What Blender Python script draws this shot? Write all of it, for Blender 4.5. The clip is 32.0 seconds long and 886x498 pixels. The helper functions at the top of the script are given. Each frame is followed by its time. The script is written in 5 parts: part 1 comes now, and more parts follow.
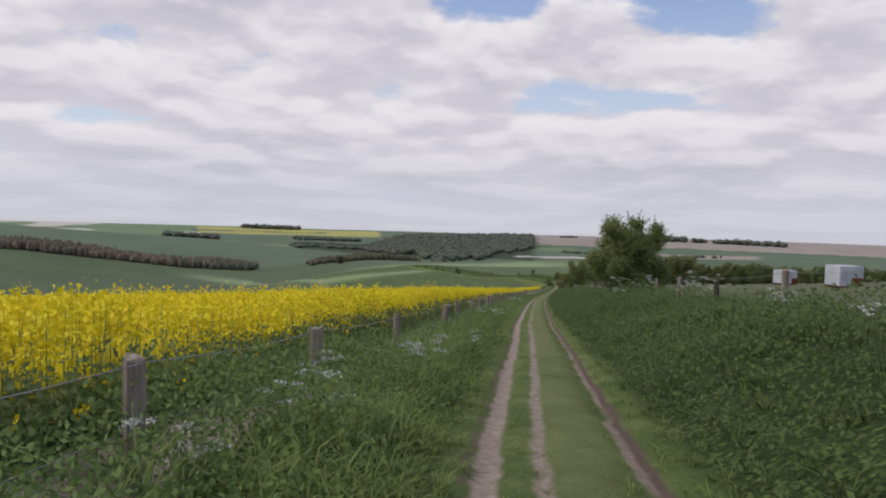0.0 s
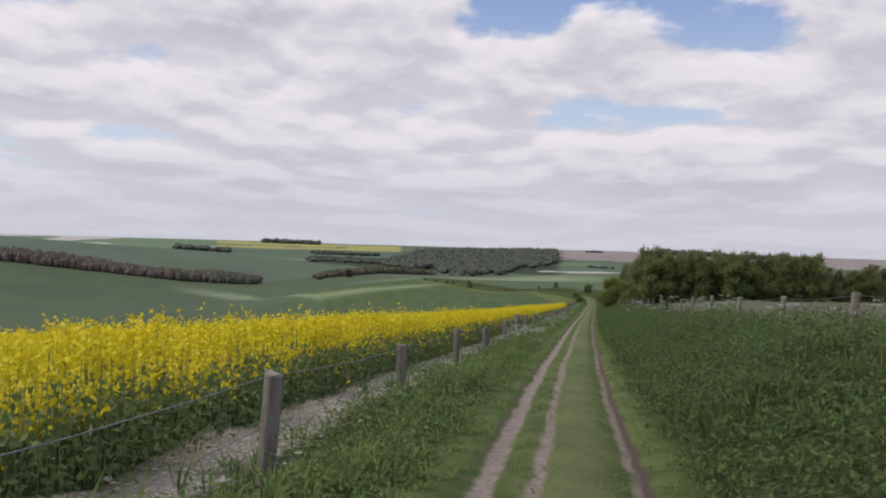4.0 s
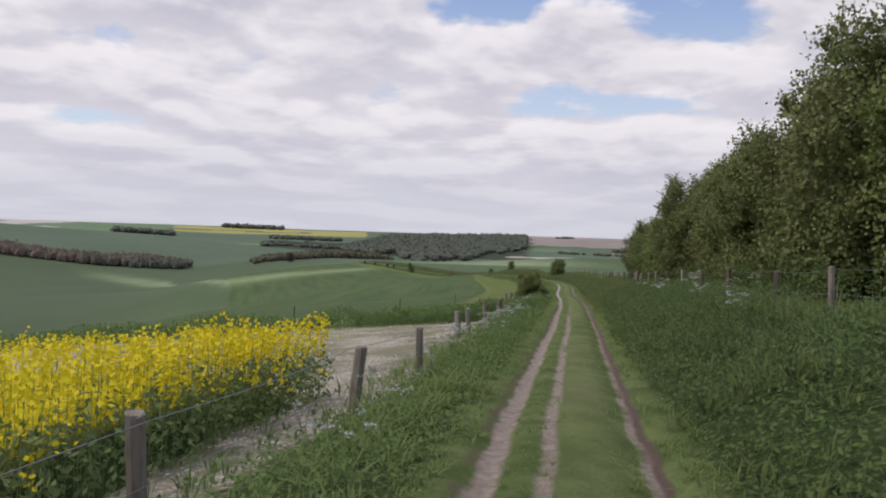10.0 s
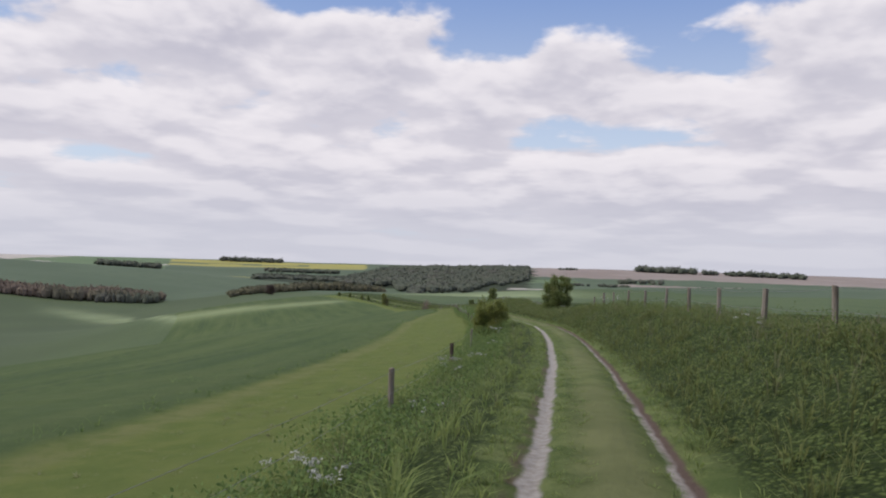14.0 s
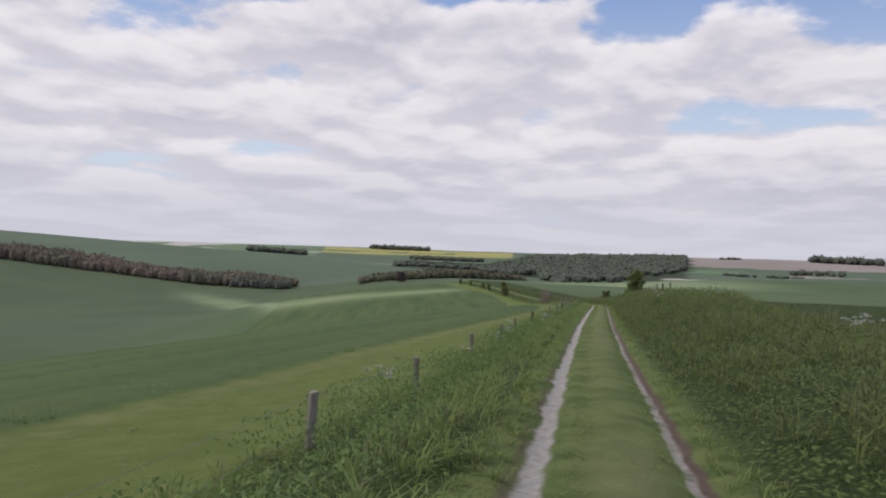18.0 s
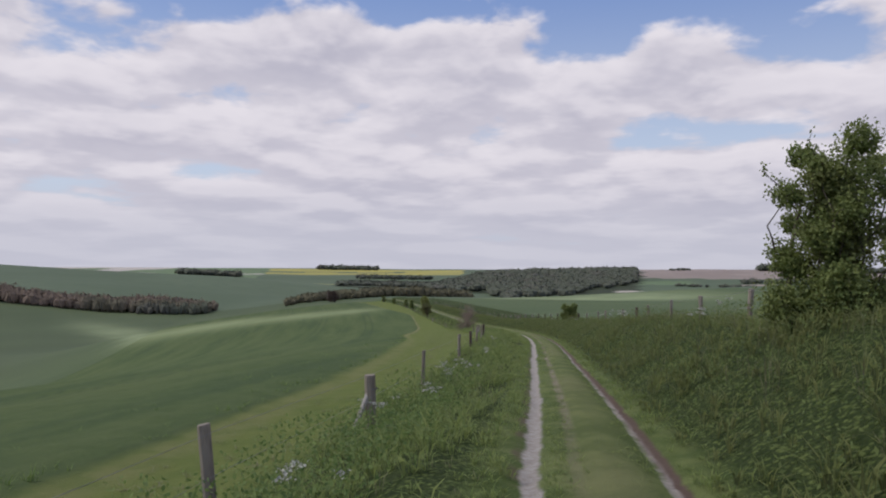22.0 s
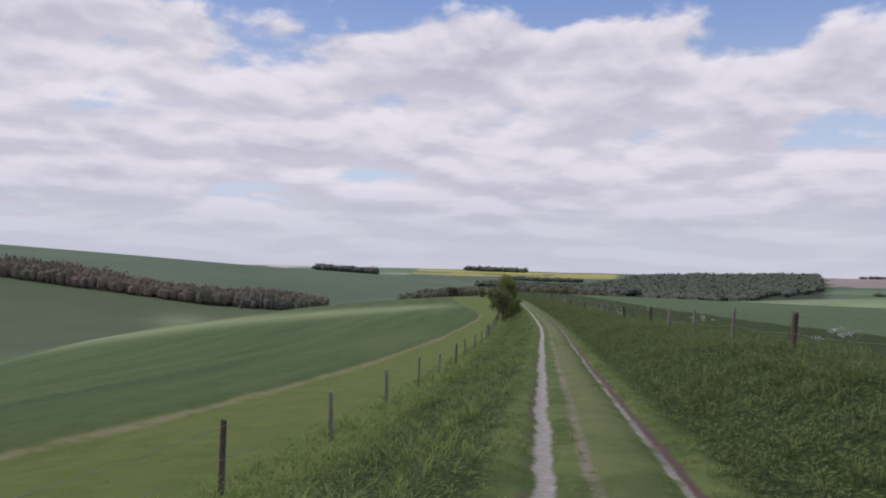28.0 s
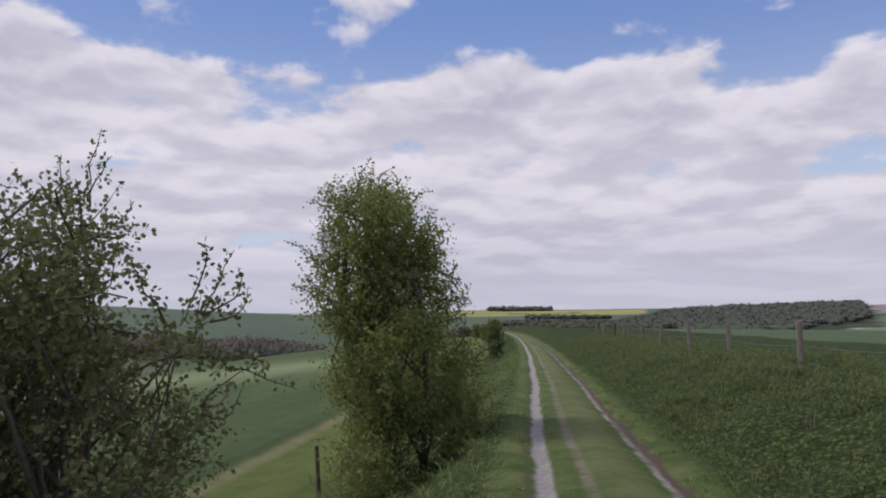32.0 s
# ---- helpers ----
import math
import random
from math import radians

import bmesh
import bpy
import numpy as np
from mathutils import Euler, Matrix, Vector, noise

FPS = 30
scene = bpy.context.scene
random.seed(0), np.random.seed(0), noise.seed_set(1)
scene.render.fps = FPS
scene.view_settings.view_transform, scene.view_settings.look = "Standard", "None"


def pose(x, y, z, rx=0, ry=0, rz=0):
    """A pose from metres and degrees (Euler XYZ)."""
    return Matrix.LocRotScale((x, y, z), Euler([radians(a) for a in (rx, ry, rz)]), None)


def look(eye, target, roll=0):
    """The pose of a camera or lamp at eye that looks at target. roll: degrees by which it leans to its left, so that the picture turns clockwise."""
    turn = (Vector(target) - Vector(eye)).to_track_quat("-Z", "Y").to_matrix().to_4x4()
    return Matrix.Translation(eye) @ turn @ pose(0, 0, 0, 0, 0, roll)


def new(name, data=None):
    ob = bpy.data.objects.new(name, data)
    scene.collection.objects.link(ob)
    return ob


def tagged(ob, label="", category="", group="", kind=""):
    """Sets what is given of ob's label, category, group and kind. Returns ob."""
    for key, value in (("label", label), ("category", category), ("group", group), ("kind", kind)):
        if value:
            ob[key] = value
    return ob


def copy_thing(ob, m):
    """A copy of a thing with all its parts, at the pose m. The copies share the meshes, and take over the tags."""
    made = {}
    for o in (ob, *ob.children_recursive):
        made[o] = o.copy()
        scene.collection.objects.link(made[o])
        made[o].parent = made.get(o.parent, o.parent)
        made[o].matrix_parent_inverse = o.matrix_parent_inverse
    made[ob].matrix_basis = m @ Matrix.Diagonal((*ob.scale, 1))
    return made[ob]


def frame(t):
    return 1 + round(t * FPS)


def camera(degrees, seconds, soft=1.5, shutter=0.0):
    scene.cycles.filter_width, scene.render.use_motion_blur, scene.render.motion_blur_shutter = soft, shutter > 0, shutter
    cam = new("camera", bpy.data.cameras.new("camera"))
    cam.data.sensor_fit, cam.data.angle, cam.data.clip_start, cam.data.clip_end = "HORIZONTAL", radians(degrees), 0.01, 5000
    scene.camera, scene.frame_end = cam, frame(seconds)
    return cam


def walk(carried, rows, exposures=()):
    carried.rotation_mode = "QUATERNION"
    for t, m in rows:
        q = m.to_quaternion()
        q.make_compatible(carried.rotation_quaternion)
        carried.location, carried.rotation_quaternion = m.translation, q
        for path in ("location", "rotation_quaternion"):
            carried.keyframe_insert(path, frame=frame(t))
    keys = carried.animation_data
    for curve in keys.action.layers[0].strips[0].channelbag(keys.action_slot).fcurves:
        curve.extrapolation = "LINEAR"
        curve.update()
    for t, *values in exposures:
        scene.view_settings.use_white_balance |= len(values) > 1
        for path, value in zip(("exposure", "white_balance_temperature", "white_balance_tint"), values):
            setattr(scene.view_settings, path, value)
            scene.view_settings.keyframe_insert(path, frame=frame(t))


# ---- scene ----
# the camera: carried along the track, t x y z heading pitch roll
ROWS = [
    (0.0, 0.08, 0.20, 0.14, 15.28, -2.25, 1.89),
    (1.0, 7.94, 19.02, -1.57, 13.93, -3.77, 2.54),
    (2.0, 15.71, 37.86, -3.31, 14.12, -2.34, 2.35),
    (3.0, 23.61, 56.11, -5.03, 13.11, 0.15, 1.97),
    (5.5, 43.01, 99.95, -9.18, 14.12, -3.27, 1.93),
    (6.0, 46.99, 108.57, -9.99, 14.58, -2.65, 2.18),
    (7.0, 54.92, 125.76, -11.56, 14.73, 0.36, 1.70),
    (8.0, 62.84, 142.60, -13.04, 17.63, -0.08, 1.07),
    (9.0, 70.69, 159.27, -14.43, 15.69, -1.44, 1.93),
    (10.0, 78.51, 175.59, -15.73, 15.65, -1.98, 2.19),
    (11.0, 86.30, 191.59, -16.92, 15.82, 0.90, 2.39),
    (12.0, 93.92, 207.62, -18.04, 16.12, -0.51, -0.67),
    (13.0, 101.34, 223.93, -19.12, 15.78, 0.29, 1.27),
    (13.5, 105.02, 232.16, -19.65, 15.18, 0.64, 1.96),
    (15.5, 119.67, 263.77, -21.56, 15.05, -0.65, 0.21),
    (16.0, 123.03, 272.14, -22.05, 11.85, -2.64, 0.67),
    (17.0, 128.69, 289.51, -23.05, 7.73, -2.64, 2.53),
    (18.0, 133.60, 307.44, -24.10, 3.59, -0.64, 1.93),
    (19.0, 138.91, 325.77, -25.19, 5.17, 0.81, -1.80),
    (20.0, 144.01, 344.53, -26.34, 7.21, 1.45, -0.09),
    (21.0, 149.15, 363.42, -27.56, 8.07, -2.90, -1.93),
    (22.0, 154.49, 382.14, -28.86, 7.37, 0.92, 0.44),
    (23.0, 159.48, 400.94, -30.25, 7.10, 2.20, -1.00),
    (24.0, 164.38, 419.91, -31.73, 6.97, -2.47, 0.23),
    (24.5, 166.53, 429.48, -32.50, 3.28, 0.49, 3.23),
    (26.5, 173.93, 470.81, -35.82, -1.18, 1.17, 2.57),
    (27.0, 174.86, 481.44, -36.62, -3.69, -0.32, 3.02),
    (28.0, 176.63, 502.91, -38.13, -4.63, 1.01, 1.46),
    (29.0, 178.02, 524.51, -39.47, -6.28, -1.68, 0.26),
    (30.0, 179.30, 545.96, -40.59, -6.11, 3.58, 1.10),
    (31.0, 180.00, 567.10, -41.50, -7.10, 4.86, 1.11),
    (32.0, 180.30, 588.05, -42.21, -6.45, 4.36, -0.76),
]
cam = camera(63.0, 32.0, soft=2.0)


def row_pose(x, y, z, head, pitch, roll):
    h, p = radians(head), radians(pitch)
    way = Vector((math.sin(h) * math.cos(p), math.cos(h) * math.cos(p), math.sin(p)))
    eye = Vector((x, y, z))
    return look(eye, eye + way, roll)


walk(cam, [(r[0], row_pose(*r[1:])) for r in ROWS], exposures=[(0.0, 0.0, 6500, 10), (1.0, -0.06, 6480, 10), (7.0, 0.08, 6500, 10), (18.0, 0.03, 6480, 10), (24.0, -0.14, 6320, 13), (29.0, -0.05, 6280, 13), (32.0, -0.12, 6250, 14)])

# ---- light: a bright broken overcast, the sun veiled on the left ----
SUN_AZ, SUN_EL = -75.0, 50.0
sun_data = bpy.data.lights.new("sun", "SUN")
sun_data.energy, sun_data.angle, sun_data.color = 1.8, radians(10), (1.0, 0.95, 0.86)
sun = new("sun", sun_data)
sun_way = Vector((math.sin(radians(SUN_AZ)) * math.cos(radians(SUN_EL)), math.cos(radians(SUN_AZ)) * math.cos(radians(SUN_EL)), math.sin(radians(SUN_EL))))
sun.matrix_world = look(sun_way * 100, (0, 0, 0))


class Nodes:
    """Short-hand for node trees."""

    def __init__(self, tree):
        self.tree = tree
        tree.nodes.clear()

    def add(self, kind, **values):
        n = self.tree.nodes.new(kind)
        for k, v in values.items():
            if k == "op":
                n.operation = v
            elif k == "kind":
                n.feature = v
            elif k == "dims":
                n.noise_dimensions = v
            elif k == "mode":
                n.data_type = v
        return n

    def link(self, a, b):
        self.tree.links.new(a, b)

    def put(self, socket, v):
        if isinstance(v, bpy.types.NodeSocket):
            self.link(v, socket)
        else:
            socket.default_value = v

    def math(self, op, a, b=0.0, c=None, clamp=False):
        n = self.tree.nodes.new("ShaderNodeMath")
        n.operation, n.use_clamp = op, clamp
        self.put(n.inputs[0], a)
        self.put(n.inputs[1], b)
        if c is not None:
            self.put(n.inputs[2], c)
        return n.outputs[0]

    def ramp(self, v, lo, hi, a=0.0, b=1.0):
        n = self.tree.nodes.new("ShaderNodeMapRange")
        n.interpolation_type = "SMOOTHSTEP"
        self.put(n.inputs[0], v)
        for i, x in zip((1, 2, 3, 4), (lo, hi, a, b)):
            self.put(n.inputs[i], x)
        return n.outputs[0]

    def mix(self, f, a, b):
        n = self.tree.nodes.new("ShaderNodeMix")
        n.data_type = "RGBA"
        self.put(n.inputs[0], f)
        for i, x in ((6, a), (7, b)):
            self.put(n.inputs[i], x if isinstance(x, bpy.types.NodeSocket) else (*x, 1.0))
        return n.outputs[2]

    def noise(self, vec, scale, detail=4.0, rough=0.55, color=False):
        n = self.tree.nodes.new("ShaderNodeTexNoise")
        if vec is not None:
            self.link(vec, n.inputs["Vector"])
        n.inputs["Scale"].default_value, n.inputs["Detail"].default_value, n.inputs["Roughness"].default_value = scale, detail, rough
        return n.outputs["Color" if color else "Fac"]

    def muted(self, col, sat=0.82, value=1.0):
        n = self.tree.nodes.new("ShaderNodeHueSaturation")
        n.inputs["Saturation"].default_value, n.inputs["Value"].default_value = sat, value
        self.link(col, n.inputs["Color"])
        return n.outputs[0]

    def xyz(self, x, y, z):
        n = self.tree.nodes.new("ShaderNodeCombineXYZ")
        for i, v in enumerate((x, y, z)):
            self.put(n.inputs[i], v)
        return n.outputs[0]

    def split(self, vec):
        n = self.tree.nodes.new("ShaderNodeSeparateXYZ")
        self.link(vec, n.inputs[0])
        return n.outputs


def make_sky():
    world = bpy.data.worlds.new("sky")
    scene.world = world
    world.use_nodes = True
    k = Nodes(world.node_tree)
    sky = k.add("ShaderNodeTexSky")
    sky.sky_type, sky.sun_disc = "NISHITA", False
    sky.sun_elevation, sky.sun_rotation = radians(SUN_EL), radians(SUN_AZ)
    coord = k.add("ShaderNodeTexCoord").outputs["Generated"]
    x, y, z = k.split(coord)
    az = k.math("ARCTAN2", x, y)
    el = k.math("ARCSINE", z)
    deg = 57.29578
    azd, eld = k.math("MULTIPLY", az, deg), k.math("MULTIPLY", el, deg)
    def puffs(lift, depth, seed):
        q = k.xyz(k.math("MULTIPLY", azd, 0.135), k.math("MULTIPLY", k.math("LOGARITHM", k.math("MAXIMUM", k.math("ADD", k.math("MULTIPLY", k.math("ADD", eld, lift), 0.22), 1.0), 0.2), 2.718), 5.6), seed)
        bend = k.noise(q, 1.1, 2.0, 0.5, color=True)
        n = k.add("ShaderNodeVectorMath", op="MULTIPLY_ADD")
        k.link(bend, n.inputs[0])
        n.inputs[1].default_value = (0.35, 0.35, 0.0)
        k.link(q, n.inputs[2])
        return k.noise(n.outputs[0], 0.82, depth, 0.52)
    big = puffs(0.0, 5.0, 2.0)
    above = puffs(1.1, 3.5, 2.0)
    # open blue between the clouds: azimuth, height, half widths, depth
    gap = 0.0
    for a, e, wa, we, d in ((27, 10.0, 8.5, 1.4, 0.24), (-11, 6.2, 5, 1.2, 0.20), (-31, 11.0, 4, 1.3, 0.26), (1, 14.0, 1.0, 0.8, 0.15), (34, 16.0, 6, 1.5, 0.20),
                            (-15, 18.0, 6, 2.0, 0.16), (21, 17.0, 7, 1.8, 0.20), (40, 7.0, 5, 1.2, 0.15), (-37, 16.0, 4.5, 4.0, -0.40), (0, 15.5, 9, 2.6, -0.20), (30, 13.5, 9, 1.6, -0.16), (9, 20.5, 3.5, 1.0, -0.12)):
        u = k.math("DIVIDE", k.math("SUBTRACT", azd, float(a)), float(wa))
        v = k.math("DIVIDE", k.math("SUBTRACT", eld, float(e)), float(we))
        r2 = k.math("ADD", k.math("MULTIPLY", u, u), k.math("MULTIPLY", v, v))
        g = k.math("MULTIPLY", k.math("POWER", 2.718, k.math("MULTIPLY", r2, -1.0)), d)
        gap = k.math("ADD", g, gap)
    # the clouds close up towards the horizon
    base = k.math("ADD", k.ramp(eld, 3.0, 18.0, 0.72, 0.62), k.math("ADD", k.ramp(eld, 16.0, 20.5, 0.0, -0.30), k.ramp(eld, 30.0, 50.0, 0.0, 0.26)))
    cover = k.math("SUBTRACT", k.math("ADD", base, k.math("MULTIPLY", k.math("SUBTRACT", big, 0.5), 1.15)), gap)
    mask = k.ramp(cover, 0.40, 0.55)
    edge = k.math("SUBTRACT", big, above)
    lit = k.math("ADD", k.math("MULTIPLY", k.ramp(edge, -0.125, 0.14), 0.75), k.math("MULTIPLY", k.ramp(cover, 0.45, 0.9, 1.0, 0.0), 0.35), clamp=True)
    cloud = k.mix(lit, (0.515, 0.505, 0.59), (0.825, 0.79, 0.83))
    blue = k.mix(k.ramp(eld, 5.0, 24.0), (0.60, 0.69, 0.84), (0.19, 0.31, 0.64))
    n = k.add("ShaderNodeMix")
    n.data_type, n.blend_type = "RGBA", "MULTIPLY"
    n.inputs[0].default_value = 1.0
    k.link(sky.outputs[0], n.inputs[6])
    n.inputs[7].default_value = (0.1, 0.1, 0.1, 1.0)
    air = k.mix(0.8, n.outputs[2], blue)
    col = k.mix(mask, air, cloud)
    col = k.mix(k.ramp(eld, 0.0, 8.0, 0.75, 0.0), col, (0.57, 0.58, 0.66))
    # below the horizon: dull ground light
    col = k.mix(k.ramp(eld, -3.0, -0.5), (0.10, 0.13, 0.07), col)
    bg = k.add("ShaderNodeBackground")
    k.link(col, bg.inputs[0])
    bg.inputs[1].default_value = 1.0
    out = k.add("ShaderNodeOutputWorld")
    k.link(bg.outputs[0], out.inputs[0])


make_sky()

# ---- materials ----


def material(name, rough=0.9, spec=0.2):
    m = bpy.data.materials.new(name)
    m.use_nodes = True
    k = Nodes(m.node_tree)
    b = k.add("ShaderNodeBsdfPrincipled")
    o = k.add("ShaderNodeOutputMaterial")
    k.link(b.outputs[0], o.inputs[0])
    b.inputs["Roughness"].default_value = rough
    b.inputs["Specular IOR Level"].default_value = spec
    return m, k, b


def bump(k, b, height, strength=0.4, dist=0.02):
    n = k.add("ShaderNodeBump")
    n.inputs["Strength"].default_value, n.inputs["Distance"].default_value = strength, dist
    k.link(height, n.inputs["Height"])
    k.link(n.outputs[0], b.inputs["Normal"])


def position(k):
    return k.add("ShaderNodeNewGeometry").outputs["Position"]


def two_scale(name, a, b_, c, s1, s2, rough=0.9, bump_scale=None, bump_d=0.02, stretch=None, sheen=0.0):
    """A surface with broad patches a/b and fine grain towards c."""
    m, k, b = material(name, rough)
    p = position(k)
    if stretch:
        n = k.add("ShaderNodeVectorMath", op="MULTIPLY")
        k.link(p, n.inputs[0])
        n.inputs[1].default_value = stretch
        p = n.outputs[0]
    col = k.mix(k.ramp(k.noise(p, s1, 5.0), 0.35, 0.65), a, b_)
    fine = k.noise(p, s2, 4.0, 0.65)
    col = k.mix(k.ramp(fine, 0.45, 0.75, 0.0, 0.7), col, c)
    k.link(col, b.inputs["Base Color"])
    bump(k, b, k.noise(p, bump_scale or s2, 5.0, 0.7), 0.6, bump_d)
    if sheen:
        b.inputs["Sheen Weight"].default_value, b.inputs["Sheen Roughness"].default_value = sheen, 0.45
        b.inputs["Sheen Tint"].default_value = (0.85, 0.95, 0.85, 1.0)
    return m


def leaf_material(name, a, b_, c, trans=0.35, rough=0.6, patch=0.35, upright=0.0, dull=0.92):
    """Leaves and blades: colour varies leaf by leaf and in drifts, a little light comes through."""
    m, k, b = material(name, rough, 0.25)
    g = k.add("ShaderNodeNewGeometry")
    r = g.outputs["Random Per Island"]
    col = k.mix(r, a, b_)
    col = k.mix(k.ramp(k.noise(g.outputs["Position"], patch, 3.0), 0.45, 0.7, 0.0, 0.8), col, c)
    col = k.muted(col, dull)
    k.link(col, b.inputs["Base Color"])
    t = k.add("ShaderNodeBsdfTranslucent")
    k.link(col, t.inputs[0])
    if upright:
        # massed blades light up like the sward they make
        n = k.add("ShaderNodeVectorMath", op="MULTIPLY_ADD")
        k.link(g.outputs["Normal"], n.inputs[0])
        n.inputs[1].default_value = (1 - upright, 1 - upright, 1 - upright)
        n.inputs[2].default_value = (0.0, 0.0, upright)
        w = k.add("ShaderNodeVectorMath", op="NORMALIZE")
        k.link(n.outputs[0], w.inputs[0])
        k.link(w.outputs[0], b.inputs["Normal"])
    s = k.add("ShaderNodeMixShader")
    s.inputs[0].default_value = trans
    k.link(b.outputs[0], s.inputs[1])
    k.link(t.outputs[0], s.inputs[2])
    o = [n for n in k.tree.nodes if n.type == "OUTPUT_MATERIAL"][0]
    k.link(s.outputs[0], o.inputs[0])
    return m


CROP = (0.064, 0.104, 0.025)


def make_crop():
    m, k, b = material("young_cereal", 0.85, 0.2)
    p = position(k)
    col = k.mix(k.ramp(k.noise(p, 0.012, 5.0), 0.35, 0.65), CROP, (0.084, 0.126, 0.031))
    col = k.mix(k.ramp(k.noise(p, 0.6, 4.0, 0.65), 0.45, 0.75, 0.0, 0.7), col, (0.054, 0.088, 0.027))
    # attribute "thin" carries the patch of sun, painted below as paler crop
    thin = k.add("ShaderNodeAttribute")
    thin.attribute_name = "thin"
    
    # valley side darkened in the crop's colour, in place of shading on its relief
    far = k.add("ShaderNodeAttribute")
    far.attribute_name = "valley"
    col = k.mix(k.math("MULTIPLY", far.outputs["Fac"], 0.85), col, k.mix(k.ramp(k.noise(p, 0.01, 5.0), 0.35, 0.65), (0.061, 0.089, 0.033), (0.076, 0.106, 0.039)))
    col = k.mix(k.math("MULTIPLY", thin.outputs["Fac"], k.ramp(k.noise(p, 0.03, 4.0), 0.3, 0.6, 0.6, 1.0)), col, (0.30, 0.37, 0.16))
    col = k.muted(col, 0.86, 1.0)
    k.link(col, b.inputs["Base Color"])
    bump(k, b, k.noise(p, 1.5, 5.0, 0.7), 0.6, 0.12)
    b.inputs["Sheen Weight"].default_value, b.inputs["Sheen Roughness"].default_value = 0.03, 0.4
    b.inputs["Sheen Tint"].default_value = (0.85, 1.0, 0.8, 1.0)
    return m


M_CROP = make_crop()
# far green is greyed and lightened: distance haze held in the colour
M_FAR_GREEN = two_scale("far_green_field", (0.078, 0.112, 0.058), (0.098, 0.134, 0.074), (0.070, 0.100, 0.056), 0.004, 0.05, bump_d=0.3, sheen=0.05)
M_PALE_GREEN = two_scale("sunlit_pale_field", (0.11, 0.1705, 0.0715), (0.1375, 0.1925, 0.0935), (0.088, 0.143, 0.0605), 0.006, 0.08, bump_d=0.2, sheen=0.05)
M_PLOUGH = two_scale("ploughed_chalk_field", (0.27, 0.215, 0.185), (0.32, 0.265, 0.23), (0.22, 0.18, 0.15), 0.006, 0.2, bump_d=0.2, sheen=0.05)
M_CHALK_FAR = two_scale("bare_chalk_field", (0.52, 0.47, 0.42), (0.42, 0.39, 0.33), (0.5, 0.46, 0.42), 0.01, 0.1)
M_FAR_RAPE = two_scale("far_rape_field", (0.40, 0.35, 0.075), (0.33, 0.30, 0.08), (0.26, 0.27, 0.08), 0.004, 0.05, sheen=0.05)
M_WOODFLOOR = two_scale("woodland_floor", (0.035, 0.05, 0.022), (0.05, 0.06, 0.03), (0.025, 0.03, 0.018), 0.03, 0.6)
M_GRASS = two_scale("rough_grass", (0.085, 0.135, 0.04), (0.11, 0.155, 0.055), (0.06, 0.10, 0.03), 0.05, 2.0, bump_scale=6.0, bump_d=0.08)
M_STUBBLE = two_scale("dry_trodden_field", (0.18, 0.165, 0.105), (0.125, 0.150, 0.07), (0.24, 0.19, 0.15), 0.05, 1.2, bump_d=0.08)

# ---- the lie of the land ----
# the track's middle line: knots every 60 m of northing, easting and height
KY = np.arange(-60.0, 781.0, 60.0)
KY2 = np.arange(-60.0, 781.0, 30.0)
KX = np.array([-23.87, -11.72, 0.43, 12.54, 25.22, 38.42, 52.25, 66.47, 80.76, 95.07, 109.23, 122.31, 132.00, 140.05, 148.53, 157.14, 165.04, 171.43, 175.54, 177.82, 179.49, 180.69, 181.15, 181.15, 180.55, 179.2, 177.0, 174.2, 170.8])
KZ = np.array([3.73, -1.49, -7.05, -12.69, -17.71, -21.78, -25.31, -28.98, -33.39, -38.17, -41.95, -44.35, -46.0, -47.4, -49.6])


def spline(xs, ys):
    """Natural cubic spline through evenly spaced knots, straight on beyond its ends."""
    n, h = len(xs), xs[1] - xs[0]
    a = np.zeros((n, n))
    r = np.zeros(n)
    a[0, 0] = a[-1, -1] = 1.0
    for i in range(1, n - 1):
        a[i, i - 1:i + 2] = (1, 4, 1)
        r[i] = 6 * (ys[i - 1] - 2 * ys[i] + ys[i + 1]) / h ** 2
    m = np.linalg.solve(a, r)
    s0 = (ys[1] - ys[0]) / h - h * (2 * m[0] + m[1]) / 6
    s1 = (ys[-1] - ys[-2]) / h + h * (m[-2] + 2 * m[-1]) / 6

    def f(q):
        q = np.asarray(q, float)
        c = np.clip(q, xs[0], xs[-1])
        i = np.clip(((c - xs[0]) / h).astype(int), 0, n - 2)
        t = (c - xs[i]) / h
        b = 1 - t
        v = b * ys[i] + t * ys[i + 1] + h * h / 6 * ((b ** 3 - b) * m[i] + (t ** 3 - t) * m[i + 1])
        return v + np.minimum(q - xs[0], 0) * s0 + np.maximum(q - xs[-1], 0) * s1
    return f


road_x, road_z = spline(KY2, KX), spline(KY, KZ)


def road_turn(y):
    """Heading of the track, clockwise from north."""
    return np.arctan((road_x(y + 1.0) - road_x(y - 1.0)) / 2.0)


def to_road(x, y):
    """Northing along the track and metres to its right."""
    x, y = np.asarray(x, float), np.asarray(y, float)
    y0 = y.copy()
    for _ in range(6):
        th = road_turn(y0)
        u = np.clip((x - road_x(y0)) / np.cos(th), -500, 500)
        y0 = y + u * np.sin(th)
    return y0, (x - road_x(y0)) / np.cos(th)


def from_road(y0, u):
    th = road_turn(y0)
    return road_x(y0) + u * np.cos(th), np.asarray(y0, float) - u * np.sin(th)


def step(v, a, b):
    t = np.clip((np.asarray(v, float) - a) / (b - a), 0, 1)
    return t * t * (3 - 2 * t)


def lattice(i, j, seed):
    v = np.sin(i * 127.1 + j * 311.7 + seed * 74.7) * 43758.5453
    return v - np.floor(v)


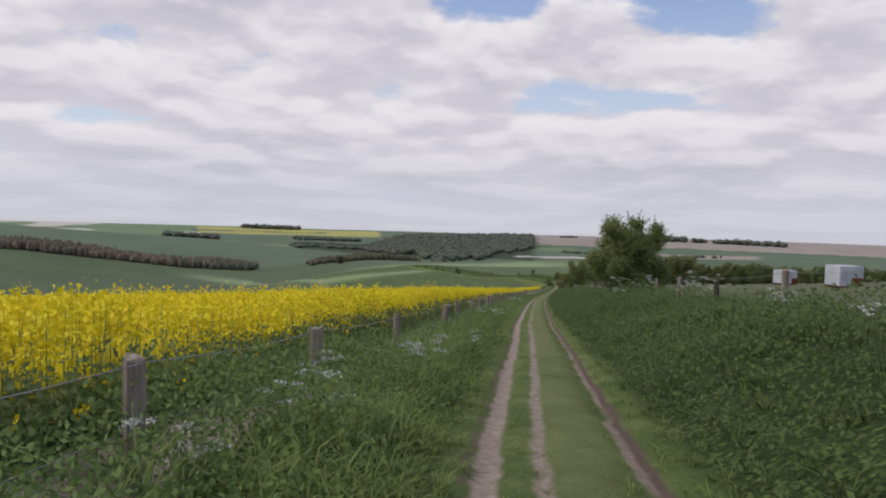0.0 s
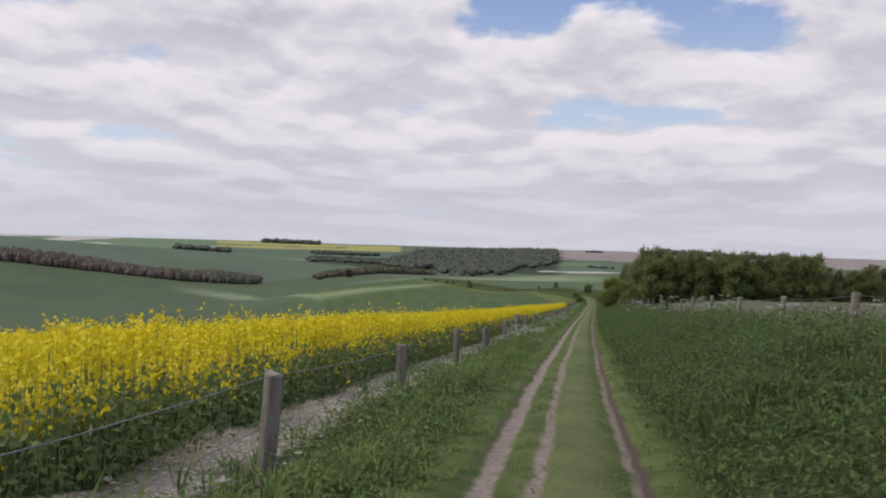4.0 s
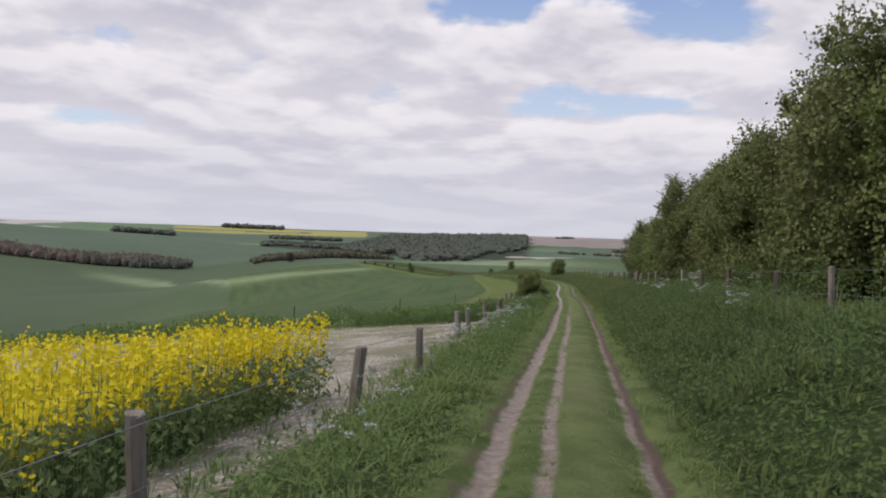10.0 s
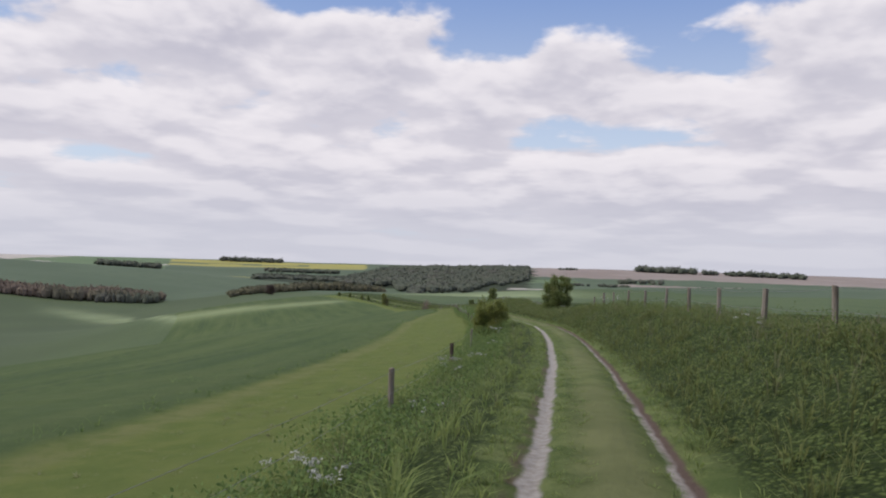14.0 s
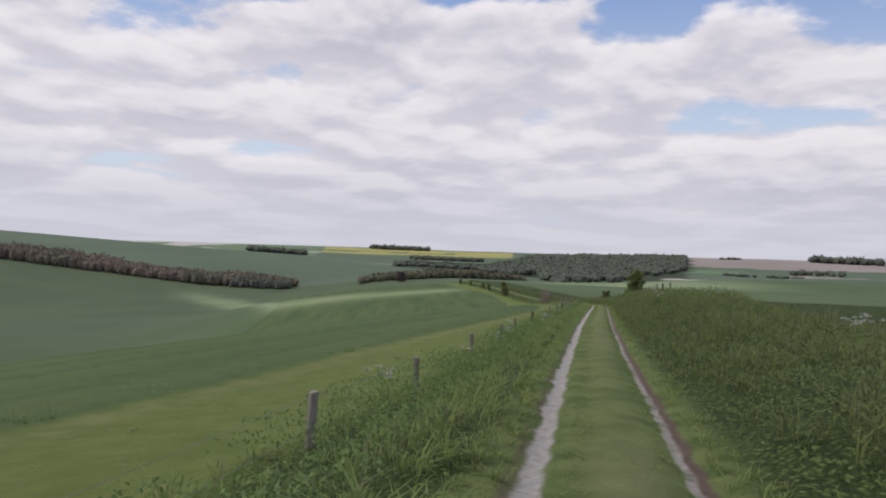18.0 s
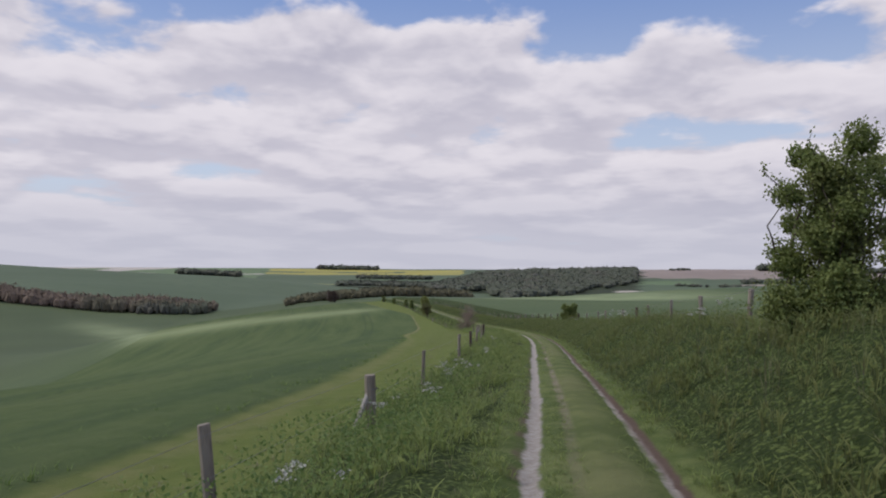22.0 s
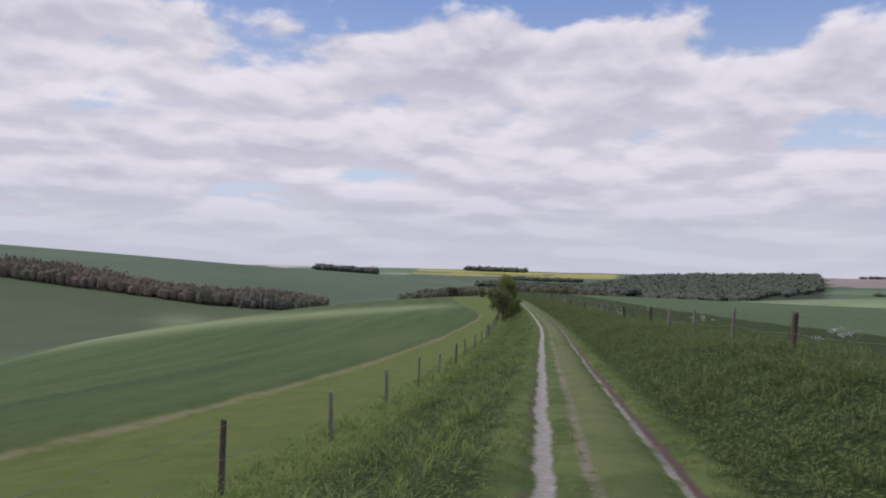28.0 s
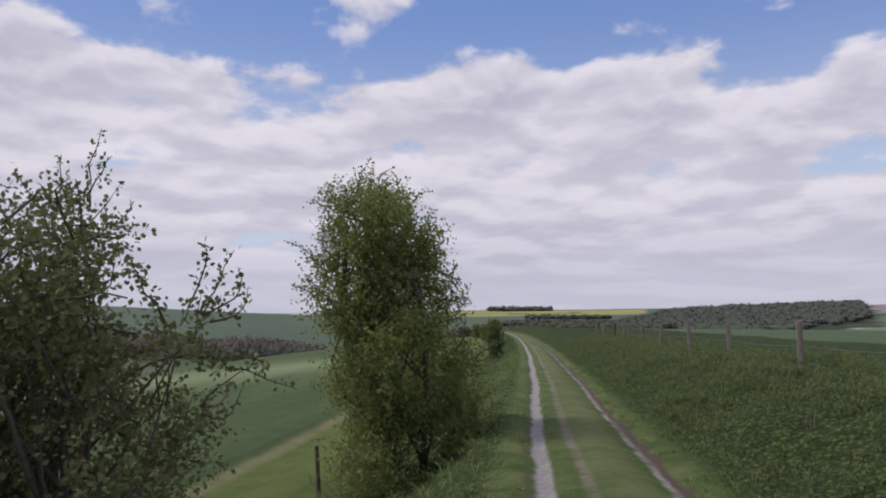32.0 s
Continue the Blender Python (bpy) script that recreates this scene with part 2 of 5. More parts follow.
def vnoise(x, y, scale, seed=0):
    """Smooth value noise, -1 to 1."""
    x, y = np.asarray(x, float) / scale, np.asarray(y, float) / scale
    i, j = np.floor(x), np.floor(y)
    fx, fy = x - i, y - j
    fx, fy = fx * fx * (3 - 2 * fx), fy * fy * (3 - 2 * fy)
    a, b = lattice(i, j, seed), lattice(i + 1, j, seed)
    c, d = lattice(i, j + 1, seed), lattice(i + 1, j + 1, seed)
    return 2 * ((a * (1 - fx) + b * fx) * (1 - fy) + (c * (1 - fx) + d * fx) * fy) - 1


RAPE_END, YARD_END = 186.0, 206.0


def fence_left(y0):
    return np.interp(y0, (-5, 6, 18, 150, 172, 205, 222, 330, 400, 432, 488, 550, 700), (-3.3, -3.2, -2.75, -2.55, -2.95, -3.3, -4.0, -3.9, -3.75, -3.9, -5.1, -4.8, -4.6))


# the downland in east-west sections, from the valley under the spur to the skyline: northing, eastings, heights
SECTIONS = (
    (930.0, (-900, -300, -150, 0, 60, 110, 200, 330, 436, 536, 800, 1500), (-46, -76, -86, -88, -82, -73, -61, -57, -50, -45, -42, -42)),
    (1165.0, (-900, -600, -309, -200, -80, 10, 60, 110, 200, 400, 700, 1200), (-38, -46, -62, -72, -83, -84, -78, -71, -69, -71, -64, -60)),
    (1500.0, (-900, -600, -309, -100, 50, 200, 400, 700, 1200), (-32, -44, -58, -74, -84, -91, -97, -94, -80)),
    (1850.0, (-1200, -806, -573, -349, -151, -60, 50, 134, 250, 400, 700, 1200, 2000), (-14, -25, -40, -53, -60, -65, -76, -83, -90, -97, -97, -86, -72)),
    (2400.0, (-900, -300, 0, 400, 750, 1100, 1600), (-66, -84, -92, -99, -97, -84, -72)),
    (3000.0, (-900, 0, 540, 800, 1165, 1600, 3000), (-82, -91, -91, -75, -63, -61, -58)),
    (3700.0, (-900, 0, 600, 1300, 3000), (-90, -95, -95, -82, -70)),
    (4800.0, (-900, 1200, 3000), (-84, -84, -72)),
)


def far_land(x, y):
    """The wide downland round the track."""
    x, y = np.asarray(x, float), np.asarray(y, float)
    z = np.interp(x, SECTIONS[0][1], SECTIONS[0][2])
    for (a, _, _), (b, ex, hz) in zip(SECTIONS[:-1], SECTIONS[1:]):
        f = step(y, a, b)
        z = z * (1 - f) + np.interp(x, ex, hz) * f
    wide = step(np.hypot(x - 100, y - 500), 500, 1500)
    return z + (2.2 * vnoise(x, y, 520.0, 5) + 1.2 * vnoise(x, y, 190.0, 6)) * wide


def cross(y0, u):
    """Height of the ground beside the track over the track itself."""
    w = -u
    lower = np.interp(y0, (0, 110, 175, 215, 250, 300, 312, 325, 370, 390, 405, 428, 442, 480, 500, 516, 560), (0.05, 0.2, 0.45, 0.65, 0.9, 0.85, 0.6, 0.85, 0.85, 0.7, 0.45, 0.05, 0.05, 0.35, 0.45, 0.9, 1.15))
    z = np.zeros_like(u)
    z -= lower * step(w, 1.2, 3.2)
    left = np.maximum(w - 3.2, 0.0)
    tilt = 0.035 + 0.07 * step(y0, 20, 150) - 0.055 * step(y0, 560, 720)
    near = np.minimum(left, 135.0)
    past = np.maximum(left - 135.0, 0.0)
    bow = 0.0007
    steep = tilt + 2 * bow * 135.0
    z -= tilt * near + bow * near ** 2 + steep * 70.0 * (1 - np.exp(-past / 70.0))
    bank = 0.95 + 0.15 * step(y0, 250, 270) - 0.7 * step(y0, 283, 300) + 0.85 * step(y0, 318, 345) - 0.3 * step(y0, 400, 430) - 0.25 * step(y0, 470, 520)
    z += bank * step(u, 1.05, 3.8)
    right = np.maximum(u - 4.6, 0.0)
    rise = 0.03 - 0.02 * step(y0, 150, 280) - 0.03 * step(y0, 330, 480)
    z += rise * np.minimum(right, 220.0) + 0.09 * np.minimum(right, 14.0) * step(y0, 200, 170)
    return z


def tussocks(x, y, y0, u):
    """Uneven mounds of the rough verges, none on the track itself."""
    side = np.abs(u)
    amount = step(side, 1.05, 2.0) * (1 - 0.8 * step(-u, 4.2, 5.4)) * (1 - 0.7 * step(u, 6.5, 9.0))
    amount = amount * np.where(u > 0, 1.0, 0.6 + 0.3 * step(y0, 200, 240) - 0.35 * step(y0, 420, 480))
    lump = np.maximum(0.0, 0.35 + vnoise(x, y, 1.7, 41)) * 0.17 + np.maximum(0.0, vnoise(x, y, 0.8, 42)) * 0.13 + 0.10 * vnoise(x, y, 4.5, 43)
    return amount * lump


def ground_z(x, y):
    x, y = np.asarray(x, float), np.asarray(y, float)
    y0, u = to_road(x, y)
    near = road_z(np.clip(y0, -200, 900)) + cross(y0, np.clip(u, -400, 400))
    f = np.maximum(step(-u, 130, 420), step(u, 140, 900))
    f = np.maximum(f, step(y0, 745, 965))
    return near * (1 - f) + far_land(x, y) * f


def mesh_np(name, verts, faces, mats=(), uv=None, index=None, smooth=True):
    """A mesh out of arrays: faces all of one size."""
    me = bpy.data.meshes.new(name)
    verts, faces = np.asarray(verts, np.float32), np.asarray(faces, np.int32)
    n, k = faces.shape
    me.vertices.add(len(verts))
    me.vertices.foreach_set("co", verts.ravel())
    me.loops.add(n * k)
    me.loops.foreach_set("vertex_index", faces.ravel())
    me.polygons.add(n)
    me.polygons.foreach_set("loop_start", np.arange(0, n * k, k, dtype=np.int32))
    me.polygons.foreach_set("loop_total", np.full(n, k, np.int32))
    me.polygons.foreach_set("use_smooth", np.full(n, smooth))
    for m in mats:
        me.materials.append(m)
    if index is not None:
        me.polygons.foreach_set("material_index", np.asarray(index, np.int32))
    if uv is not None:
        layer = me.uv_layers.new(name="road")
        layer.data.foreach_set("uv", np.asarray(uv, np.float32)[faces.ravel()].ravel())
    me.update()
    me.validate()
    return me


def grid_faces(ni, nj):
    i, j = np.meshgrid(np.arange(ni - 1), np.arange(nj - 1), indexing="ij")
    a = (i * nj + j).ravel()
    return np.stack([a, a + nj, a + nj + 1, a + 1], 1)


def spaced(lo, a, b, hi, fine, grow):
    """Sample places: fine between a and b, wider and wider beyond."""
    mid = list(np.arange(a, b, fine))
    d, v, out = fine, b, []
    while v < hi:
        out.append(v)
        d *= grow
        v += d
    d, v, pre = fine, a, []
    while v > lo:
        d *= grow
        v -= d
        pre.append(v)
    return np.array(pre[::-1] + mid + out + [hi])


def crop_edge(y0):
    """Metres left of the track at which the cereal begins."""
    return 9.2 + 1.5 * np.sin(y0 / 37.0) + 3.5 * step(y0, 395, 460) - 4.0 * step(y0, 490, 540) + 5.0 * step(y0, 600, 680)


def sunlit_band(y0, w):
    """Sunlight painted as paler crop: along the brow of the spur, and over the plateau past the track's turn."""
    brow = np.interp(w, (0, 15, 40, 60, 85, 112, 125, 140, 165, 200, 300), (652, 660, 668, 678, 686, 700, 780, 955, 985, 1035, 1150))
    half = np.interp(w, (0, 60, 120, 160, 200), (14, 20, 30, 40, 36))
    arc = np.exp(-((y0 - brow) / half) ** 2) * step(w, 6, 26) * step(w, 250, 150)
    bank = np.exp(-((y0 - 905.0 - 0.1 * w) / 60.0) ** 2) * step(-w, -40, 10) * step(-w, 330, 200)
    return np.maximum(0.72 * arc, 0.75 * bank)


def make_ground():
    gx = spaced(-4200, -140, 430, 4200, 7.0, 1.045)
    gy = spaced(-900, -40, 880, 4900, 7.0, 1.03)
    X, Y = np.meshgrid(gx, gy, indexing="ij")
    X, Y = X.ravel(), Y.ravel()
    Z = ground_z(X, Y)
    y0, u = to_road(X, Y)
    inside = step(u, -110, -103) * step(u, 23.5, 19) * step(y0, -14, -9) * step(y0, 752, 742)
    left_crop = (u < 0) & (y0 > YARD_END)
    Z += 0.28 * left_crop * (1 - inside)
    Z -= 1.2 * inside
    F = grid_faces(len(gx), len(gy))
    cx, cy = X[F].mean(1), Y[F].mean(1)
    fy, fu = to_road(cx, cy)
    az = np.degrees(np.arctan2(cx - 60, cy - 150))
    dist = np.hypot(cx - 60, cy - 150)
    wob = 60 * vnoise(cx, cy, 260.0, 8)
    idx = np.zeros(len(F), int)  # cereal
    idx[(fu > 4) & (fy < 168) & (dist < 600)] = 7
    idx[(fu > 4) & (fy >= 168) & (fy < 262) & (fu < 160)] = 6
    idx[(cy > 1150)] = 1
    idx[(fu > 60) & (dist > 900)] = 1
    # beyond the green hill: pale fields, bare chalk and rape in flower
    idx[(az < -4.5) & (dist + wob > 2550)] = 2
    idx[(az < -4.5) & (dist > 3200) & (vnoise(cx, cy * 0.3, 240.0, 14) > 0.05)] = 8
    idx[(az > -17) & (az < -12.5) & (dist + wob > 2900) & (dist + wob < 3500)] = 8
    idx[(az > -4.5) & (az < 9.8) & (dist + wob > 3450) & (dist + wob < 4500)] = 4
    idx[(az > -5) & (az < 5.5) & (dist > 3850 + 0.6 * wob) & (dist < 3980 + wob)] = 1
    idx[(az > -4.5) & (az < 3.2) & (dist + 0.4 * wob > 2080) & (dist + 0.4 * wob < 2200)] = 4
    # the wooded hill and the fields east of it
    idx[(az > 2.0) & (az < 22.6) & (dist > 1750 + wob) & (dist < np.where(az < 10, 2230, 3300))] = 5
    idx[(az > 22.6) & (dist + wob > 2650)] = 3
    idx[(az > 22.6) & (az < 26) & (dist + wob > 2250) & (dist + wob < 2500)] = 2
    idx[(az > 21.0) & (az < 29.5) & (dist + 0.5 * wob > 1880) & (dist + 0.5 * wob < 1960)] = 8
    idx[(az > 29) & (az < 40) & (dist + wob > 1950) & (dist + wob < 2300)] = 3
    me = mesh_np("ground", np.stack([X, Y, Z], 1), F,
                 (M_CROP, M_FAR_GREEN, M_PALE_GREEN, M_PLOUGH, M_FAR_RAPE, M_WOODFLOOR, M_GRASS, M_STUBBLE, M_CHALK_FAR), index=idx)
    # the painted sun patch goes into attribute "thin"
    band = sunlit_band(y0, -u)
    # "valley": how much of the relief's shade the crop's colour takes
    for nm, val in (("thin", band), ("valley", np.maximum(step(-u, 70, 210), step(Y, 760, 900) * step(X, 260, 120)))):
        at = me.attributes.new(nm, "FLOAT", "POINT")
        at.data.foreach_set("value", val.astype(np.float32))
    tagged(new("ground", me), "rolling chalk downland with green cereal, ploughed and yellow fields", "ground", kind="structure")


make_ground()

# ---- the track and its verges: one strip that follows the track ----
RUT_L, RUT_R, RUT_M = -0.72, 0.72, -0.22


def rut_shift(y0, seed):
    """How far the wheel ruts wander from the middle line."""
    at = (-20, 5, 43, 62, 113, 131, 148, 164, 180, 197, 212, 220, 229, 240, 262, 276, 282, 295, 313, 332, 368, 388, 408, 425, 462, 478, 492, 509, 530, 553, 575, 596)
    by = (0.05, 0.05, 0.08, 0.03, 0.06, 0.05, 0.12, 0.03, -0.07, 0.15, 0.28, 0.22, -0.10, -0.12, 0.15, 0.40, 0.42, -0.05, -0.18, 0.0, 0.08, 0.13, -0.06, 0.05, 0.10, 0.15, 0.07, -0.04, -0.06, 0.10, 0.0, 0.03)
    return np.interp(y0, at, by) + 0.03 * vnoise(y0, 0 * y0 + seed, 9.0, seed) + 0.025 * vnoise(y0, 0 * y0, 2.7, seed + 3)


def make_track_material():
    m, k, b = material("track_and_verge", 0.95, 0.12)
    uvn = k.add("ShaderNodeUVMap")
    uvn.uv_map = "road"
    uv = uvn.outputs[0]
    u, s, _ = k.split(uv)
    u = k.math("MULTIPLY", u, 100.0)
    s = k.math("MULTIPLY", s, 1000.0)
    p = position(k)
    n_fine, n_mid, n_big = k.noise(p, 9.0, 6.0, 0.7), k.noise(p, 1.3, 5.0, 0.6), k.noise(p, 0.12, 4.0)
    wob = k.math("MULTIPLY", k.math("SUBTRACT", n_mid, 0.5), 0.34)
    uw = k.math("ADD", u, wob)
    late = k.ramp(s, 205.0, 232.0)
    grass = k.mix(k.ramp(n_mid, 0.35, 0.68), (0.082, 0.120, 0.030), (0.166, 0.200, 0.064))
    grass = k.mix(k.ramp(n_fine, 0.5, 0.8, 0.0, 0.6), grass, (0.080, 0.112, 0.032))
    # nettles floor the bank; its colour is darkened for the shade under them
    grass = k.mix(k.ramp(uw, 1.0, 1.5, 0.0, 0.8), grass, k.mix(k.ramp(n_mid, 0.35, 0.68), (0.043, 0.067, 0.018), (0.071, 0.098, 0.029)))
    n_blade = k.noise(p, 42.0, 4.0, 0.75)
    grass = k.mix(k.ramp(n_blade, 0.52, 0.70, 0.0, 0.6), grass, (0.185, 0.225, 0.080))
    grass = k.mix(k.ramp(n_blade, 0.34, 0.46, 0.6, 0.0), grass, (0.062, 0.090, 0.025))
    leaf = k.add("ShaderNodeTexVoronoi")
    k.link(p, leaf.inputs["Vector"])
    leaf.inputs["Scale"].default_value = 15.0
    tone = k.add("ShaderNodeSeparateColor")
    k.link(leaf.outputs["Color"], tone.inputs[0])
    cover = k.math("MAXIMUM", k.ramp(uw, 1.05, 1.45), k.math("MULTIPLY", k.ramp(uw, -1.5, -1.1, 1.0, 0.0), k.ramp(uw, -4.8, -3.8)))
    # ground under the left verge's growth: its shade put into a darker colour
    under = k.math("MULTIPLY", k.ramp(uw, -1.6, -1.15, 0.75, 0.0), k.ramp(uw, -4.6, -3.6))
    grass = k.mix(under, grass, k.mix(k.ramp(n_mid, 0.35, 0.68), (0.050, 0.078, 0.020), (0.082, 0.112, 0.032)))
    # leaf tones, the shade between leaves drawn as dark cell edges
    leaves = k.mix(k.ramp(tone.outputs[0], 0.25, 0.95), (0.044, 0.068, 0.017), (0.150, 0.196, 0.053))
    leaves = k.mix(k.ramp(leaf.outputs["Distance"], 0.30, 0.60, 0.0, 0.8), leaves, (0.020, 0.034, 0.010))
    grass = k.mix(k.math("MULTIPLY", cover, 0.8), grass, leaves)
    # dry worn grass between the wheels
    grass = k.mix(k.math("MULTIPLY", k.ramp(k.math("ABSOLUTE", k.math("SUBTRACT", uw, 0.1)), 0.1, 0.62, 1.0, 0.0), k.ramp(n_big, 0.35, 0.6, 0.15, 0.55)), grass, (0.21, 0.21, 0.095))
    # the yellower margin beyond the left fence
    margin = k.math("MULTIPLY", k.ramp(uw, -4.6, -3.4, 1.0, 0.0), k.ramp(s, 222.0, 245.0))
    mg = k.mix(k.ramp(n_mid, 0.3, 0.7), (0.112, 0.152, 0.032), (0.152, 0.182, 0.044))
    grass = k.mix(margin, grass, mg)
    # wheel ruts
    soil = k.mix(k.ramp(n_fine, 0.35, 0.7), (0.27, 0.205, 0.165), (0.40, 0.325, 0.275))
    chalk = k.mix(k.ramp(n_fine, 0.3, 0.7), (0.31, 0.275, 0.24), (0.45, 0.415, 0.375))
    soil_l = k.mix(late, soil, chalk)
    dark = k.mix(n_fine, (0.085, 0.058, 0.044), (0.17, 0.12, 0.095))

    def band(c, half, soft, wave):
        q = k.math("ABSOLUTE", k.math("SUBTRACT", k.math("ADD", u, k.math("MULTIPLY", wob, wave)), c))
        return k.ramp(q, half - soft, half + soft, 1.0, 0.0)
    col = grass
    col = k.mix(k.math("MULTIPLY", band(RUT_L - 0.08, 0.13, 0.05, 0.6), k.ramp(n_mid, 0.4, 0.62, 0.0, 0.75)), col, dark)
    col = k.mix(band(RUT_R + 0.055, 0.075, 0.035, 0.6), col, dark)
    col = k.mix(band(RUT_L + 0.01, 0.105, 0.04, 0.8), col, soil_l)
    col = k.mix(k.math("MULTIPLY", band(RUT_R - 0.02, 0.055, 0.03, 0.6), k.ramp(n_mid, 0.36, 0.6, 0.2, 0.85)), col, soil_l)
    mid_on = k.math("MULTIPLY", k.ramp(s, 196.0, 222.0, 1.0, 0.0), k.ramp(n_mid, 0.25, 0.5, 0.6, 1.0))
    mid_on = k.math("MAXIMUM", mid_on, k.math("MULTIPLY", k.ramp(s, 385.0, 398.0), k.ramp(n_mid, 0.3, 0.6, 0.1, 0.6)))
    col = k.mix(k.math("MULTIPLY", band(RUT_M, 0.07, 0.045, 0.6), mid_on), col, soil)
    # bare chalky ground between fence and rape, and the yard at the rape's end
    early = k.ramp(s, 204.0, 207.0, 1.0, 0.0)
    bare = k.math("MULTIPLY", k.math("MULTIPLY", k.ramp(k.math("ADD", uw, k.math("MULTIPLY", k.math("SUBTRACT", n_fine, 0.5), 0.9)), -3.2, -2.9, 1.0, 0.0), early), k.math("MAXIMUM", k.ramp(k.noise(p, 0.45, 4.0, 0.65), 0.56, 0.68, 1.0, 0.45), k.ramp(s, 184.0, 190.0)))
    flint = k.add("ShaderNodeTexVoronoi")
    k.link(p, flint.inputs["Vector"])
    flint.inputs["Scale"].default_value = 17.0
    flint.inputs["Randomness"].default_value = 1.0
    f2 = k.add("ShaderNodeSeparateColor")
    k.link(flint.outputs["Color"], f2.inputs[0])
    stones = k.mix(k.math("MULTIPLY", k.ramp(f2.outputs[0], 0.45, 0.75), k.ramp(flint.outputs["Distance"], 0.35, 0.55, 1.0, 0.0)), (0.46, 0.39, 0.31), (0.80, 0.74, 0.65))
    stones = k.mix(k.ramp(n_mid, 0.56, 0.70, 0.0, 0.55), stones, (0.20, 0.19, 0.09))
    stones = k.mix(k.ramp(k.noise(p, 0.28, 5.0, 0.7), 0.54, 0.64, 0.0, 0.7), stones, (0.15, 0.175, 0.07))
    stones = k.mix(k.math("MULTIPLY", k.ramp(s, 184.0, 192.0), k.ramp(k.noise(p, 0.5, 5.0, 0.65), 0.38, 0.58, 0.25, 0.85)), stones, (0.19, 0.18, 0.10))
    col = k.mix(bare, col, stones)
    # cereal past its edge: the layer's third band comes from the strip's own raised step
    edge = k.add("ShaderNodeAttribute")
    edge.attribute_name = "crop"
    c_amt = k.ramp(edge.outputs["Fac"], 0.3, 0.7)
    straw = k.math("MULTIPLY", k.ramp(edge.outputs["Fac"], 0.02, 0.2), k.ramp(edge.outputs["Fac"], 0.35, 0.55, 1.0, 0.0))
    col = k.mix(k.math("MULTIPLY", straw, k.math("MULTIPLY", k.ramp(n_mid, 0.3, 0.6, 0.3, 1.0), k.ramp(s, 470.0, 525.0, 0.3, 0.9))), col, (0.24, 0.22, 0.11))
    crop = k.mix(k.ramp(n_mid, 0.3, 0.7), CROP, (0.084, 0.126, 0.031))
    crop = k.mix(k.ramp(n_fine, 0.45, 0.75, 0.0, 0.7), crop, (0.050, 0.084, 0.026))
    streak = k.noise(k.xyz(k.math("MULTIPLY", u, 0.22), k.math("MULTIPLY", s, 0.02), 0.0), 1.0, 4.0, 0.6)
    crop = k.mix(k.ramp(streak, 0.45, 0.65, 0.0, 0.5), crop, (0.108, 0.142, 0.038))
    crop = k.mix(k.ramp(streak, 0.46, 0.34, 0.0, 0.6), crop, (0.046, 0.082, 0.026))
    # tramlines
    wline = k.math("ABSOLUTE", k.math("SUBTRACT", k.math("MODULO", k.math("MULTIPLY", u, -1.0), 14.0), 7.0))
    tram = k.math("MULTIPLY", k.ramp(k.math("ABSOLUTE", k.math("SUBTRACT", wline, 0.9)), 0.12, 0.3, 1.0, 0.0), 0.5)
    crop = k.mix(tram, crop, (0.045, 0.075, 0.03))
    # sunlight on the brow, put into the crop's colour by attribute "thin"
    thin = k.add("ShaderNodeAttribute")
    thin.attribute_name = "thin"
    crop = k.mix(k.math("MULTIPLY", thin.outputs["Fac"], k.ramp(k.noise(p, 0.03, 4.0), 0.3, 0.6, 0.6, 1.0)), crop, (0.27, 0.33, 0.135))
    crop = k.muted(crop, 0.88, 1.06)
    col = k.mix(c_amt, col, crop)
    # trodden field beyond the right fence
    right = k.math("MULTIPLY", k.ramp(uw, 5.0, 6.4), k.ramp(s, 160.0, 172.0, 1.0, 0.0))
    col = k.mix(right, col, k.mix(n_mid, (0.18, 0.165, 0.105), (0.125, 0.150, 0.07)))
    col = k.muted(col, 0.95, 0.95)
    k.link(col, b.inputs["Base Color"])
    h = k.math("ADD", k.math("ADD", k.math("MULTIPLY", n_fine, 0.7), n_mid), k.math("MULTIPLY", n_blade, 0.35))
    h = k.math("SUBTRACT", h, k.math("MULTIPLY", cover, k.math("MULTIPLY", leaf.outputs["Distance"], 1.2)))
    bump(k, b, h, 0.9, 0.06)
    return m


